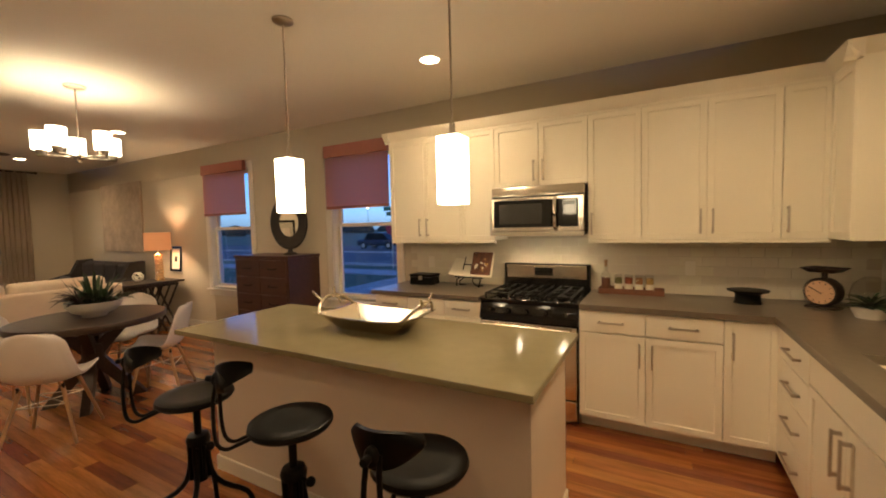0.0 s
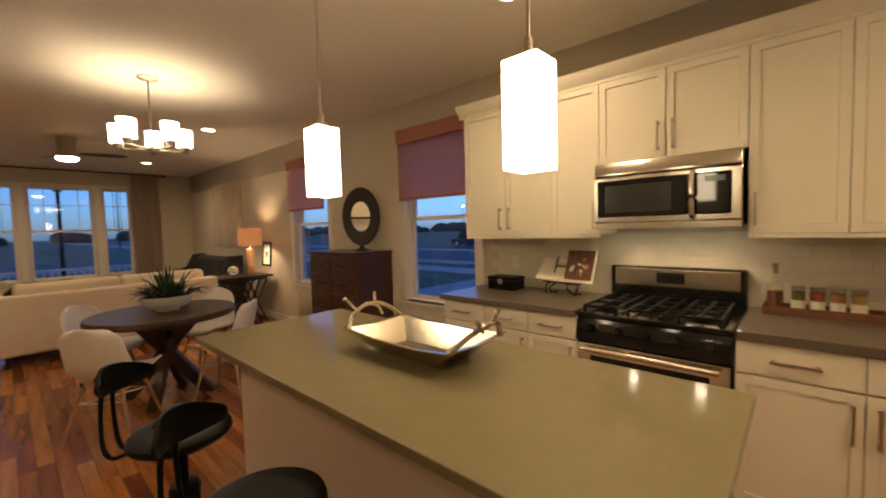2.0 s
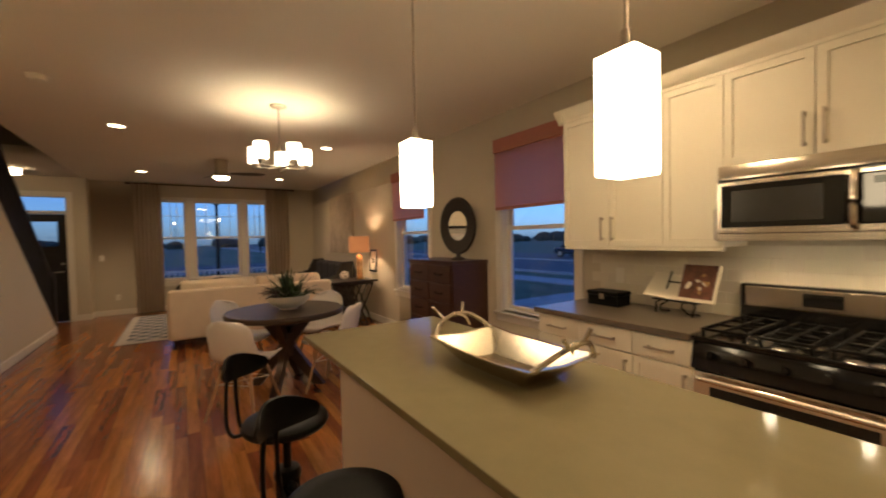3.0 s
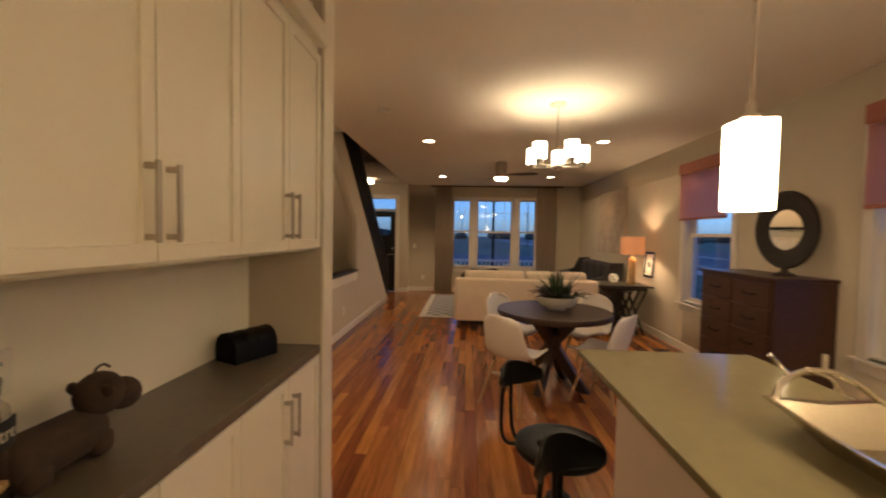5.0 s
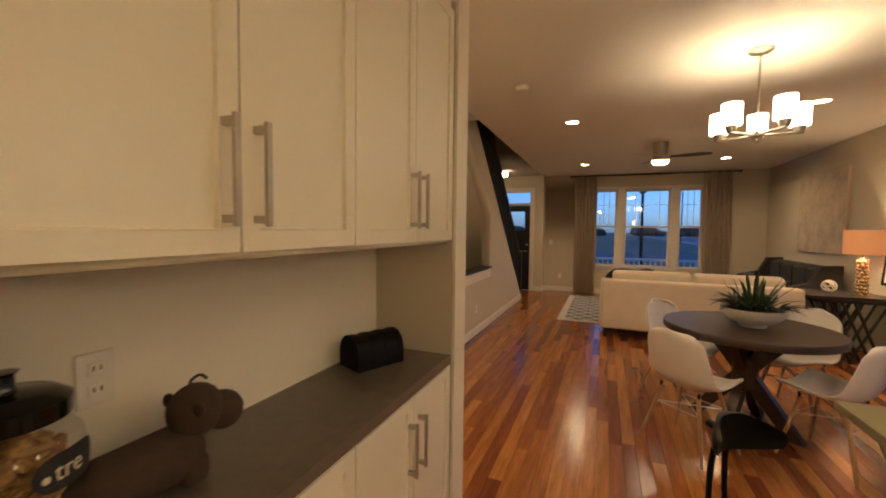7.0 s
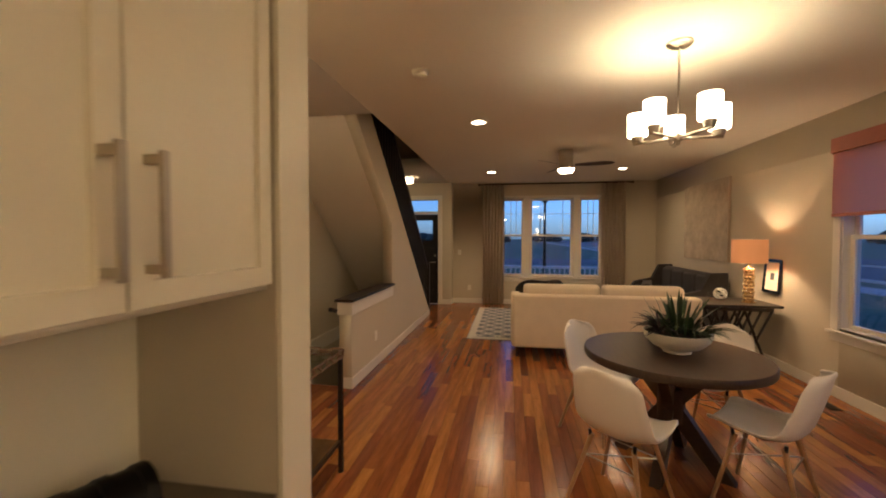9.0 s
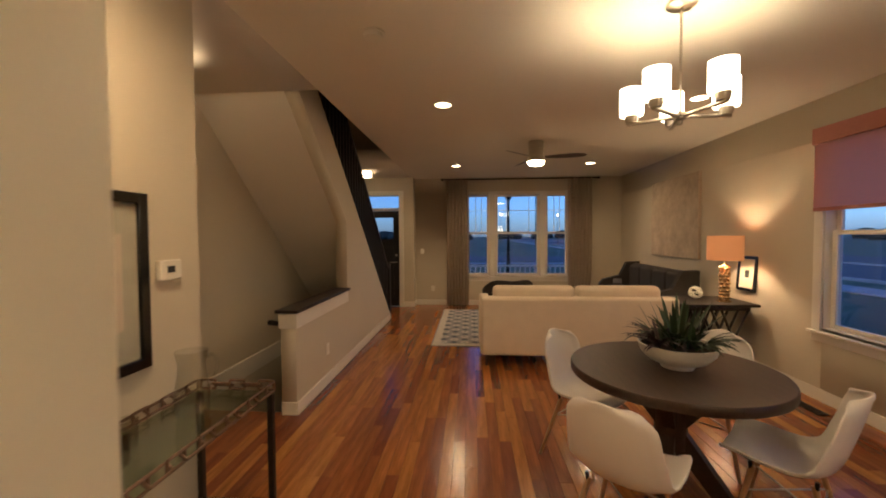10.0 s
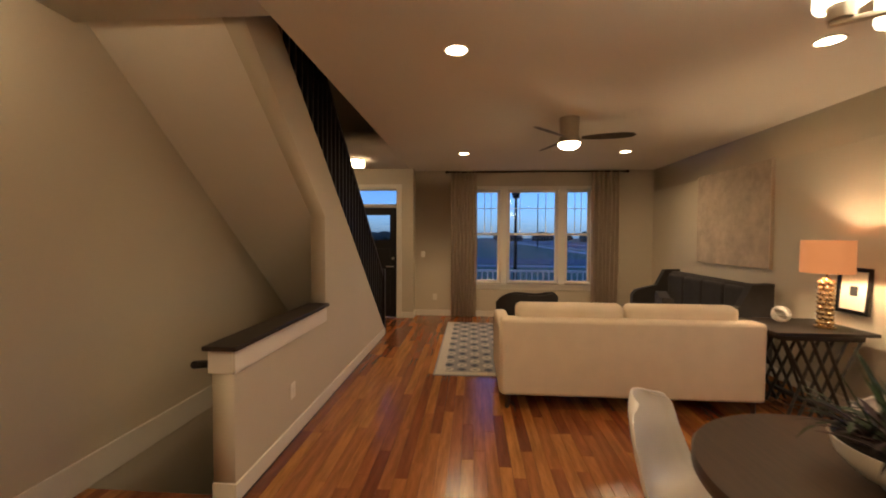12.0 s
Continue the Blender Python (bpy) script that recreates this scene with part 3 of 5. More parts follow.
solid("trim_crown", merge(crown_run((-2.07, UF - 0.02), (1.245, UF - 0.02), (0, -1)), crown_run((1.242, 3.975), (1.242, 3.61), (-1, 0)), crown_run((1.195, 3.66), (E, 3.66), (0, -1)), crown_run((-2.02, UF - 0.068), (-2.02, N), (-1, 0)),
                          box(-2.018, E, UF, N, UT, UT + 0.09), box(1.262, E, 3.662, UF, UT, UT + 0.09)), CAB, "cream crown moulding on the wall cabinets", "trim", "structure")
solid("trim_light_rail", merge(box(-2.018, -0.917, UF - 0.018, UF + 0.01, UB - 0.025, UB - 0.001, 0.004), box(-0.148, 1.26, UF - 0.018, UF + 0.01, UB - 0.025, UB - 0.001, 0.004)), CAB, "cream rail below the wall cabinets", "trim", "structure")

DEP = N - BF - 0.001
for x, w in ((-1.99, 0.36), (-1.63, 0.37), (-1.26, 0.335)):
    cabinet("base_cabinet", pose(x, BF, 0), w, DEP, 0, 0.875, [(0, w, 0.735, 0.872, "drawer", w / 2, 0.80, 0.16), (0, w, 0.105, 0.73, "door", w - 0.035, 0.62, 0.15)], BL, True, "base cabinets")
for x, w, hx in ((-0.165, 0.425, 0.39), (0.26, 0.43, 0.04)):
    cabinet("base_cabinet", pose(x, BF, 0), w, DEP, 0, 0.875, [(0, w, 0.72, 0.872, "drawer", w / 2, 0.795, 0.17), (0, w, 0.105, 0.715, "door", hx, 0.59, 0.16)], BL, True, "base cabinets")
cabinet("base_cabinet", pose(0.69, BF, 0), 0.279, DEP, 0, 0.875, [(0, 0.27, 0.105, 0.872, "door", 0.045, 0.72, 0.17)], BL, True, "base cabinets")
BX = 0.97
cabinet("base_cabinet", pose(BX, BF - 0.002, 0, 0, 0, -90), 0.10, E - BX - 0.001, 0, 0.875, [(0, 0.10, 0.105, 0.872, "drawer", None, None)], "narrow cream filler at the kitchen corner", True, "base cabinets")
zz = [0.105, 0.31, 0.51, 0.70, 0.872]
cabinet("base_cabinet", pose(BX, BF - 0.102, 0, 0, 0, -90), 0.46, E - BX - 0.001, 0, 0.875, [(0, 0.46, a, b, "drawer", 0.23, (a + b) / 2, 0.22) for a, b in zip(zz, zz[1:])], "cream drawer stack in the kitchen corner", True, "base cabinets")
cabinet("base_cabinet", pose(BX, BF - 0.562, 0, 0, 0, -90), 0.84, E - BX - 0.001, 0, 0.875, [(0, 0.84, 0.72, 0.872, "drawer", None, None), (0, 0.42, 0.105, 0.715, "door", 0.375, 0.58, 0.19), (0.42, 0.84, 0.105, 0.715, "door", 0.465, 0.58, 0.19)], "cream sink base cabinet with two doors", True, "base cabinets")
cabinet("base_cabinet", pose(BX, BF - 1.402, 0, 0, 0, -90), 0.60, E - BX - 0.001, 0, 0.875, [(0, 0.6, 0.105, 0.872, "door", 0.05, 0.7)], BL, True, "base cabinets")
CF, CX = 3.63, 0.93
solid("worktop_range_side", box(-2.02, -0.935, CF, N - 0.001, 0.876, 0.915, 0.003), STONE, "dark taupe stone worktop beside the range", "worktop")
solid("worktop_corner", merge(box(-0.16, E, CF, N - 0.001, 0.876, 0.915, 0.002), holed(CX, E, 1.60, CF, [(1.08, 1.46, 2.35, 2.98)], lambda a, b, c, e: box(a, b, c, e, 0.876, 0.915))), STONE, "dark taupe stone worktop turning the corner with a sink", "worktop")
sk = thing("sink", pose(1.27, 2.665, 0.70), "undermounted steel sink in the worktop", "sink")
part("basin", merge(box(-0.19, 0.19, -0.315, 0.315, 0, 0.006), box(-0.196, -0.19, -0.32, 0.32, 0, 0.176), box(0.19, 0.196, -0.32, 0.32, 0, 0.176), box(-0.19, 0.19, -0.32, -0.314, 0, 0.176), box(-0.19, 0.19, 0.314, 0.32, 0, 0.176)), STEEL, sk)
part("drain", cyl(0.045, 0.006, 0.010), NICKEL, sk)

# backsplash
sp = tagged(new("backsplash"), "cream glazed tile backsplash above the worktop", "backsplash", kind="structure")
tm = mesh_of("tile", box(0.0004, 0.1496, -0.008, 0, 0.0004, 0.0731, 0.0012, 1), TILE)
for r in range(6):
    for c in range(24):
        x = -2.0 + c * 0.150 - (0.075 if r % 2 else 0)
        if -2.03 < x < E - 0.15:
            o = new("tile", tm)
            o.parent, o.location = sp, (x, N - 0.002, 0.915 + r * 0.0735)

# gas range
rg = thing("gas_range", pose(-0.93, 3.635, 0), "stainless steel and black gas range with five burners", "range")
RW = 0.762
part("body", box(0, RW, 0.03, 0.66, 0.02, 0.895, 0.004), BLACK, rg)
od = part("oven_door", box(0.012, RW - 0.012, -0.005, 0.03, 0.20, 0.735, 0.006), STEEL, rg)
part("oven_window", box(0.09, RW - 0.09, -0.009, -0.004, 0.30, 0.668, 0.003), BLACKGLASS, od)
part("door_handle", merge(rod((0.05, -0.05, 0.712), (RW - 0.05, -0.05, 0.712), 0.014), rod((0.07, -0.05, 0.712), (0.07, 0, 0.712), 0.01), rod((RW - 0.07, -0.05, 0.712), (RW - 0.07, 0, 0.712), 0.01)), STEEL, od)
part("drawer", box(0.012, RW - 0.012, 0.0, 0.03, 0.04, 0.19, 0.006), STEEL, rg)
part("control_panel", xf(box(0, RW, 0, 0.05, 0, 0.14, 0.008), Matrix.Translation((0, -0.01, 0.745)) @ Matrix.Rotation(radians(-14), 4, "X")), BLACK, rg)
for i in range(5):
    part("knob", xf(merge(cyl(0.022, 0, 0.025, 16, 0.018), box(-0.004, 0.004, -0.016, 0.016, 0.025, 0.032)), Matrix.Translation((0.09 + i * 0.1455, -0.004, 0.825)) @ Matrix.Rotation(radians(76), 4, "X")), BLACK, rg)
part("cooktop", box(0, RW, 0.0, 0.61, 0.895, 0.912, 0.005), BLACK, rg)
for gx in (0.03, 0.275, 0.52):
    bms = []
    for k in range(3):
        bms.append(box(gx + 0.09 * k, gx + 0.09 * k + 0.012, 0.04, 0.57, 0.935, 0.95, 0.003, 1))
    for k in range(4):
        bms.append(box(gx, gx + 0.20, 0.05 + 0.165 * k, 0.062 + 0.165 * k, 0.934, 0.948, 0.003, 1))
    for k in ((gx, 0.05), (gx + 0.18, 0.05), (gx, 0.55), (gx + 0.18, 0.55)):
        bms.append(box(k[0], k[0] + 0.014, k[1], k[1] + 0.014, 0.912, 0.936))
    part("grate", merge(*bms), IRON, rg)
for bx, by in ((0.14, 0.17), (0.14, 0.45), (0.38, 0.31), (0.62, 0.17), (0.62, 0.45)):
    part("burner", xf(lathe([(0, 0), (0.05, 0), (0.05, 0.008), (0.035, 0.012), (0.035, 0.02), (0, 0.022)], 20), Matrix.Translation((bx, by, 0.912))), IRON, rg)
bgd = part("backguard", merge(box(0, RW, 0.60, 0.66, 0.895, 1.135, 0.012)), BLACK, rg)
part("steel_face", box(0.03, RW - 0.03, 0.592, 0.602, 1.005, 1.122, 0.006), STEEL, bgd)
part("display", box(0.29, 0.45, 0.587, 0.594, 1.03, 1.10, 0.004), BLACKGLASS, bgd)

# microwave
mw = thing("microwave", pose(-0.93, 3.93, 1.40), "stainless steel over-range microwave with a dark window", "microwave")
part("body", box(0, RW, 0.02, N - 3.93 - 0.002, 0, 0.395, 0.004), BLACK, mw)
md = part("door", box(0.002, RW - 0.002, -0.005, 0.02, 0.03, 0.308, 0.006), STEEL, mw)
part("window", box(0.028, 0.515, -0.009, -0.004, 0.062, 0.286, 0.008), BLACKGLASS, md)
part("inner_screen", box(0.075, 0.44, -0.0105, -0.0088, 0.09, 0.255), mat("dim screen mesh", (0.03, 0.028, 0.024), 0.25), md)
part("handle", tube(smooth([(0.545, -0.004, 0.045), (0.545, -0.040, 0.07), (0.545, -0.052, 0.17), (0.545, -0.040, 0.27), (0.545, -0.004, 0.295)], 4), 0.015, 12), STEEL, md, "bowed polished steel handle")
cp = part("control_panel", box(0.517, RW - 0.045, -0.009, -0.004, 0.062, 0.286, 0.008), BLACKGLASS, mw)
part("display", box(0.60, RW - 0.07, -0.0105, -0.0088, 0.235, 0.265), mat("dim clock display", (0.03, 0.04, 0.035), 0.2), cp)
part("top_grille", xf(box(0, RW, -0.028, 0.0, 0.0, 0.085, 0.01), Matrix.Translation((0, 0.026, 0.312)) @ Matrix.Rotation(radians(-14), 4, "X")), STEEL, mw)
for lx in (0.20, 0.57):
    part("cooktop_light", xf(cyl(0.022, -0.004, -0.001, 16), Matrix.Translation((lx, 0.13, 0))), GLOWTASK, mw, "small lit cooktop light")
part("bottom_strip", box(0.0, RW, -0.004, 0.02, -0.010, 0.028, 0.003), STEEL, mw)

# island
isl = thing("kitchen_island", pose(-1.11, 2.42, 0), "cream panelled kitchen island with a thick olive grey top", "island")
part("body", box(-0.98, 1.02, -0.25, 0.38, 0, 0.884, 0.003), ISLAND, isl)
part("baseboard", merge(box(-0.992, 1.032, -0.262, -0.25, 0, 0.09, 0.004), box(-0.992, -0.98, -0.25, 0.38, 0, 0.09, 0.004), box(1.02, 1.032, -0.25, 0.38, 0, 0.09, 0.004)), TRIM, isl)
part("countertop", box(-1.08, 1.08, -0.42, 0.43, 0.885, 0.915, 0.004), QUARTZ, isl, "polished olive grey quartz top")

# handled metal tray
tr = thing("metal_tray", pose(-1.09, 2.51, 0.915) @ Matrix.Scale(1.06, 4), "rectangular hammered silver tray with twig handles", "tray")
bm = bmesh.new()
lv = [(0.165, 0.078, 0.008), (0.262, 0.152, 0.082), (0.282, 0.166, 0.084), (0.282, 0.166, 0.079), (0.262, 0.154, 0.076), (0.168, 0.082, 0.0)]
rings = []
for hx, hy, z in lv:
    rg_ = []
    for a, b in ((-1, -1), (-0.5, -1), (0, -1), (0.5, -1), (1, -1), (1, 0), (1, 1), (0.5, 1), (0, 1), (-0.5, 1), (-1, 1), (-1, 0)):
        lift = 0.012 if abs(a) == 1 and b and z > 0.03 else 0
        rg_.append(bm.verts.new((a * hx, b * hy * (1.03 if a == 0 else 1), z + lift)))
    rings.append(rg_)
for a, b in zip(rings, rings[1:]):
    for k in range(12):
        bm.faces.new((a[k], a[(k + 1) % 12], b[(k + 1) % 12], b[k]))
bm.faces.new(rings[0]), bm.faces.new(rings[-1][::-1])
bmesh.ops.recalc_face_normals(bm, faces=bm.faces)
dish = new("dish", mesh_of("dish", bm, SILVER, 22))
dish.parent = tr
for sx in (-1, 1):
    pts = smooth([(sx * 0.268, -0.14, 0.088), (sx * 0.30, -0.10, 0.125), (sx * 0.318, -0.03, 0.155), (sx * 0.315, 0.05, 0.158), (sx * 0.29, 0.11, 0.125), (sx * 0.268, 0.145, 0.09)], 4)
    part("handle", merge(tube(pts, 0.0095), tube(smooth([pts[6], (sx * 0.345, -0.075, 0.165), (sx * 0.352, -0.10, 0.195)], 3), 0.007), tube([pts[11], (sx * 0.335, 0.045, 0.205)], 0.0075), tube(smooth([pts[9], (sx * 0.285, 0.02, 0.15), (sx * 0.272, 0.035, 0.115)], 3), 0.006),
                          ball(0.013, 0.013, 0.013, pts[9], 8), ball(0.015, 0.013, 0.012, pts[0], 8), ball(0.015, 0.013, 0.012, pts[-1], 8)), SILVER, tr, "polished metal twig handle")

# pendants
for px, py in ((-1.655, 2.44), (-0.55, 2.47)):
    p = thing("pendant_lamp", pose(px, py, 1.595), "lit white opal glass box pendant on a thin rod", "pendant lamp", "pendants over the island")
    part("shade", box(-0.06, 0.06, -0.06, 0.06, 0, 0.325, 0.006), GLOWPEND, p)
    part("cap", merge(cyl(0.03, 0.325, 0.345), cyl(0.014, 0.345, 0.39)), NICKEL, p)
    part("rod", cyl(0.0055, 0.39, H - 1.595 - 0.02), NICKEL, p)
    part("canopy", lathe([(0, H - 1.595 - 0.03), (0.03, H - 1.595 - 0.028), (0.06, H - 1.595 - 0.012), (0.062, H - 1.595 - 0.001), (0, H - 1.595 - 0.001)]), NICKEL, p)

# downlights, with fittings for the three added kitchen fill lamps too
for cx, cy, watts in CANS_AND_FILL:
    c = thing("downlight", pose(cx, cy, H), "lit recessed ceiling downlight or added fill light with a white ring", "downlight", "recessed lights")
    part("ring", lathe([(0.072, -0.001), (0.085, -0.001), (0.082, -0.008), (0.070, -0.006)], 28), PLASTIC, c)
    part("lens", lathe([(0, -0.004), (0.070, -0.004), (0.070, -0.001), (0, -0.001)], 28), GLOWCAN, c)

# bar stools
def stool(m, back, label, seat_turn=0, rad=0.165):
    t = thing("bar_stool", m, label, "stool", "stools at the island")
    part("seat", xf(lathe([(0, 0), (rad - 0.03, 0), (rad - 0.008, 0.008), (rad, 0.02), (rad - 0.004, 0.034), (rad - 0.022, 0.042), (rad - 0.06, 0.038), (0, 0.032)], 40), Matrix.Translation((0, 0, 0.69))), IRON, t)
    part("screw", cyl(0.016, 0.40, 0.69), IRON, t)
    part("hub", lathe([(0, 0.30), (0.03, 0.30), (0.03, 0.48), (0.05, 0.485), (0.053, 0.505), (0.045, 0.525), (0.022, 0.53), (0, 0.53)], 20), IRON, t)
    for k in range(6):
        a = radians(60 * k)
        part("hub_rib", rod((0.037 * math.cos(a), 0.037 * math.sin(a), 0.31), (0.040 * math.cos(a), 0.040 * math.sin(a), 0.49), 0.009, seg=8), IRON, t)
    part("wing_knob", merge(rod((0.04, 0, 0.49), (0.09, 0, 0.49), 0.008), ball(0.02, 0.02, 0.02, (0.095, 0, 0.49), 10)), IRON, t)
    for k in range(4):
        a = radians(45 + 90 * k)
        c, s_ = math.cos(a), math.sin(a)
        part("leg", tube(smooth([(0.03 * c, 0.03 * s_, 0.47), (0.05 * c, 0.05 * s_, 0.33), (0.10 * c, 0.10 * s_, 0.26), (0.20 * c, 0.20 * s_, 0.20), (0.235 * c, 0.235 * s_, 0.10), (0.25 * c, 0.25 * s_, 0.0)], 3), 0.012), IRON, t)
    R = Matrix.Rotation(radians(back), 4, "Z")
    for sx in (-0.03, 0.03):
        part("back_stem", xf(tube(smooth([(sx, -0.10, 0.685), (sx, -0.20, 0.64), (sx, -0.26, 0.62), (sx, -0.295, 0.66), (sx * 0.8, -0.30, 0.80), (sx * 0.6, -0.285, 0.90)], 4), 0.008), R), IRON, t)
    bm = bmesh.new()
    nu, nv = 12, 6
    for layer in (0, 1):
        for i in range(nu + 1):
            for j in range(nv + 1):
                u, v = i / nu * 2 - 1, j / nv * 2 - 1
                hw = 0.115 * (1 - 0.12 * v * v)
                hh = 0.052 * (1 - 0.55 * abs(u) ** 2.5)
                bm.verts.new((u * hw, -0.285 + 0.07 * u * u + layer * 0.014, 0.905 + v * hh))
    bm.verts.ensure_lookup_table()
    w1, tot = nv + 1, (nu + 1) * (nv + 1)
    for i in range(nu):
        for j in range(nv):
            a = i * w1 + j
            bm.faces.new([bm.verts[q] for q in (a, a + w1, a + w1 + 1, a + 1)])
            bm.faces.new([bm.verts[q + tot] for q in (a, a + 1, a + w1 + 1, a + w1)])
    bmesh.ops.bridge_loops(bm, edges=[e for e in bm.edges if e.is_boundary])
    bmesh.ops.recalc_face_normals(bm, faces=bm.faces)
    part("backrest", xf(bm, R), IRON, t)
    part("knuckle", xf(merge(ball(0.022, 0.02, 0.03, (0, -0.295, 0.895), 10), rod((0, -0.30, 0.9), (0, -0.335, 0.9), 0.012)), R), IRON, t)


stool(pose(-1.60, 1.78, 0), -55, "black iron screw stool with a small curved back")
stool(pose(-0.97, 1.80, 0), -62, "black iron screw stool turned from the island")
stool(pose(-0.36, 1.80, 0), 8, "black iron screw stool beside the island corner")

# things on the worktops
b = thing("metal_box", pose(-1.73, 4.12, 0.915), "small dark metal box with a latch on the worktop", "box")
part("body", box(-0.125, 0.125, -0.08, 0.08, 0, 0.075, 0.006), IRON, b)
part("lid", box(-0.13, 0.13, -0.085, 0.085, 0.077, 0.105, 0.008), IRON, b)
part("latch", box(-0.02, 0.02, -0.092, -0.084, 0.05, 0.09, 0.003), NICKEL, b)
cb = thing("cookbook_stand", pose(-1.22, 4.10, 0.915, 0, 0, -8), "black scrolled iron cookbook stand", "book stand")
for sx in (-1, 1):
    part("scroll_foot", tube([(sx * 0.10, 0.06, 0.006), (sx * 0.09, -0.04, 0.02), (sx * 0.07, -0.07, 0.06), (sx * 0.05, -0.03, 0.085), (sx * 0.10, 0.0, 0.09), (sx * 0.13, -0.03, 0.07), (sx * 0.12, -0.05, 0.006)], 0.006), IRON, cb)
part("ledge", box(-0.15, 0.15, -0.05, -0.01, 0.088, 0.096, 0.002), IRON, cb)
part("back_bar", merge(rod((-0.1, 0.0, 0.09), (-0.1, 0.09, 0.27), 0.005), rod((0.1, 0.0, 0.09), (0.1, 0.09, 0.27), 0.005), rod((-0.1, 0.06, 0.2), (0.1, 0.06, 0.2), 0.005)), IRON, cb)
bk = thing("cookbook", pose(-1.22, 4.085, 1.012, -20, 0, -8), "open cookbook with a food photograph on its page", "book")
part("page_block", xf(box(-0.215, 0, 0, 0.012, 0, 0.235, 0.004), Matrix.Rotation(radians(14), 4, "Z") @ Matrix.Rotation(radians(-34), 4, "X")), PAPER, bk)
part("page_block", box(0, 0.225, 0, 0.014, 0, 0.24, 0.004), PAPER, bk)
ph = part("photo_page", box(0.004, 0.213, -0.003, 0.0, 0.022, 0.238), PHOTO, bk, "page printed with a dark food photograph")
rnd = random.Random(9)
for k in range(16):
    part("photo_patch", xf(ball(rnd.uniform(0.012, 0.03), 0.0006, rnd.uniform(0.008, 0.02), seg=10), Matrix.Translation((rnd.uniform(0.05, 0.17), -0.0032, rnd.uniform(0.07, 0.19))) @ Matrix.Rotation(rnd.uniform(0, 3), 4, "Y")), rnd.choice((BISCUIT, PAPER, SPICE, LEATHER)), ph)
ty = thing("spice_tray", pose(0.14, 4.20, 0.915), "long brown leather tray on the worktop", "tray")
part("base", box(-0.235, 0.235, -0.075, 0.075, 0, 0.012, 0.003), LEATHER, ty)
for a in ((-0.235, 0.235, -0.075, -0.067), (-0.235, 0.235, 0.067, 0.075), (-0.235, -0.227, -0.067, 0.067), (0.227, 0.235, -0.067, 0.067)):
    part("rim", box(*a, 0.012, 0.045, 0.003), LEATHER, ty)
for k in range(4):
    j = thing("spice_jar", pose(0.05 + k * 0.075, 4.19, 0.928), "small glass jar of ground spice with a white label", "jar", "spice jars")
    part("glass", lathe([(0, 0), (0.027, 0), (0.029, 0.006), (0.029, 0.118), (0.024, 0.124), (0, 0.124)], 20), JARGLASS, j)
    part("contents", cyl(0.0265, 0.003, 0.112, 18), SPICES[k], j)
    part("label", lathe([(0.0294, 0.012), (0.0297, 0.012), (0.0297, 0.068), (0.0294, 0.068)], 20), PAPER, j, "white paper label")
    part("lid", cyl(0.0285, 0.124, 0.137, 20), NICKEL, j)
ob = thing("oil_bottle", pose(-0.045, 4.21, 0.928), "clear square bottle half full of amber oil with a cork", "bottle")
part("glass", lathe([(0, 0), (0.036, 0), (0.038, 0.008), (0.038, 0.135), (0.016, 0.165), (0.013, 0.20), (0.017, 0.204), (0.017, 0.212), (0.012, 0.212)], 20), JARGLASS, ob)
part("oil", lathe([(0, 0.004), (0.034, 0.004), (0.034, 0.105), (0, 0.105)], 18), LEATHER, ob, "amber oil")
part("cork", merge(cyl(0.011, 0.20, 0.235, 12), ball(0.016, 0.016, 0.014, (0, 0, 0.243), 12)), BEECH, ob)
cn = thing("serving_stand", pose(0.87, 4.07, 0.915), "low black iron stand with a wide top", "stand")
part("plate", lathe([(0, 0.075), (0.09, 0.075), (0.115, 0.082), (0.12, 0.09), (0.11, 0.092), (0, 0.086)], 24), IRON, cn)
part("drum", lathe([(0, 0), (0.08, 0), (0.072, 0.02), (0.072, 0.06), (0.085, 0.075), (0, 0.075)], 24), IRON, cn)
sc = thing("kitchen_scale", pose(1.25, 4.04, 0.915, 0, 0, -40) @ Matrix.Scale(0.80, 4), "old brown kitchen scale with a round copper dial", "scale")
part("foot", box(-0.10, 0.10, -0.06, 0.06, 0, 0.018, 0.006), RUST, sc)
dr = part("drum", xf(lathe([(0, -0.085), (0.07, -0.085), (0.10, -0.06), (0.112, -0.03), (0.112, 0.05), (0.105, 0.06), (0.095, 0.06), (0.092, 0.056), (0, 0.056)], 32), Matrix.Translation((0, 0, 0.13)) @ Matrix.Rotation(radians(90), 4, "X")), RUST, sc)
part("dial", xf(cyl(0.092, 0.0, 0.004, 32), Matrix.Translation((0, -0.061, 0.13)) @ Matrix.Rotation(radians(90), 4, "X")), DIAL, dr)
for k in range(12):
    a = math.pi * k / 6
    part("tick", xf(box(-0.002, 0.002, -0.067, -0.064, 0.068, 0.084), Matrix.Translation((0, 0, 0.13)) @ Matrix.Rotation(a, 4, "Y")), INK, dr)
part("pointer", xf(box(-0.003, 0.003, -0.069, -0.066, -0.02, 0.075), Matrix.Translation((0, 0, 0.13)) @ Matrix.Rotation(radians(-60), 4, "Y")), INK, dr)
part("neck", cyl(0.018, 0.235, 0.285), RUST, sc)
part("pan", xf(lathe([(0, 0.285), (0.11, 0.285), (0.155, 0.315), (0.165, 0.318), (0.163, 0.322), (0.15, 0.32), (0.105, 0.292), (0, 0.292)], 4), Matrix.Diagonal((1.0, 0.85, 1, 1)) @ Matrix.Rotation(radians(45), 4, "Z")), RUST, sc)


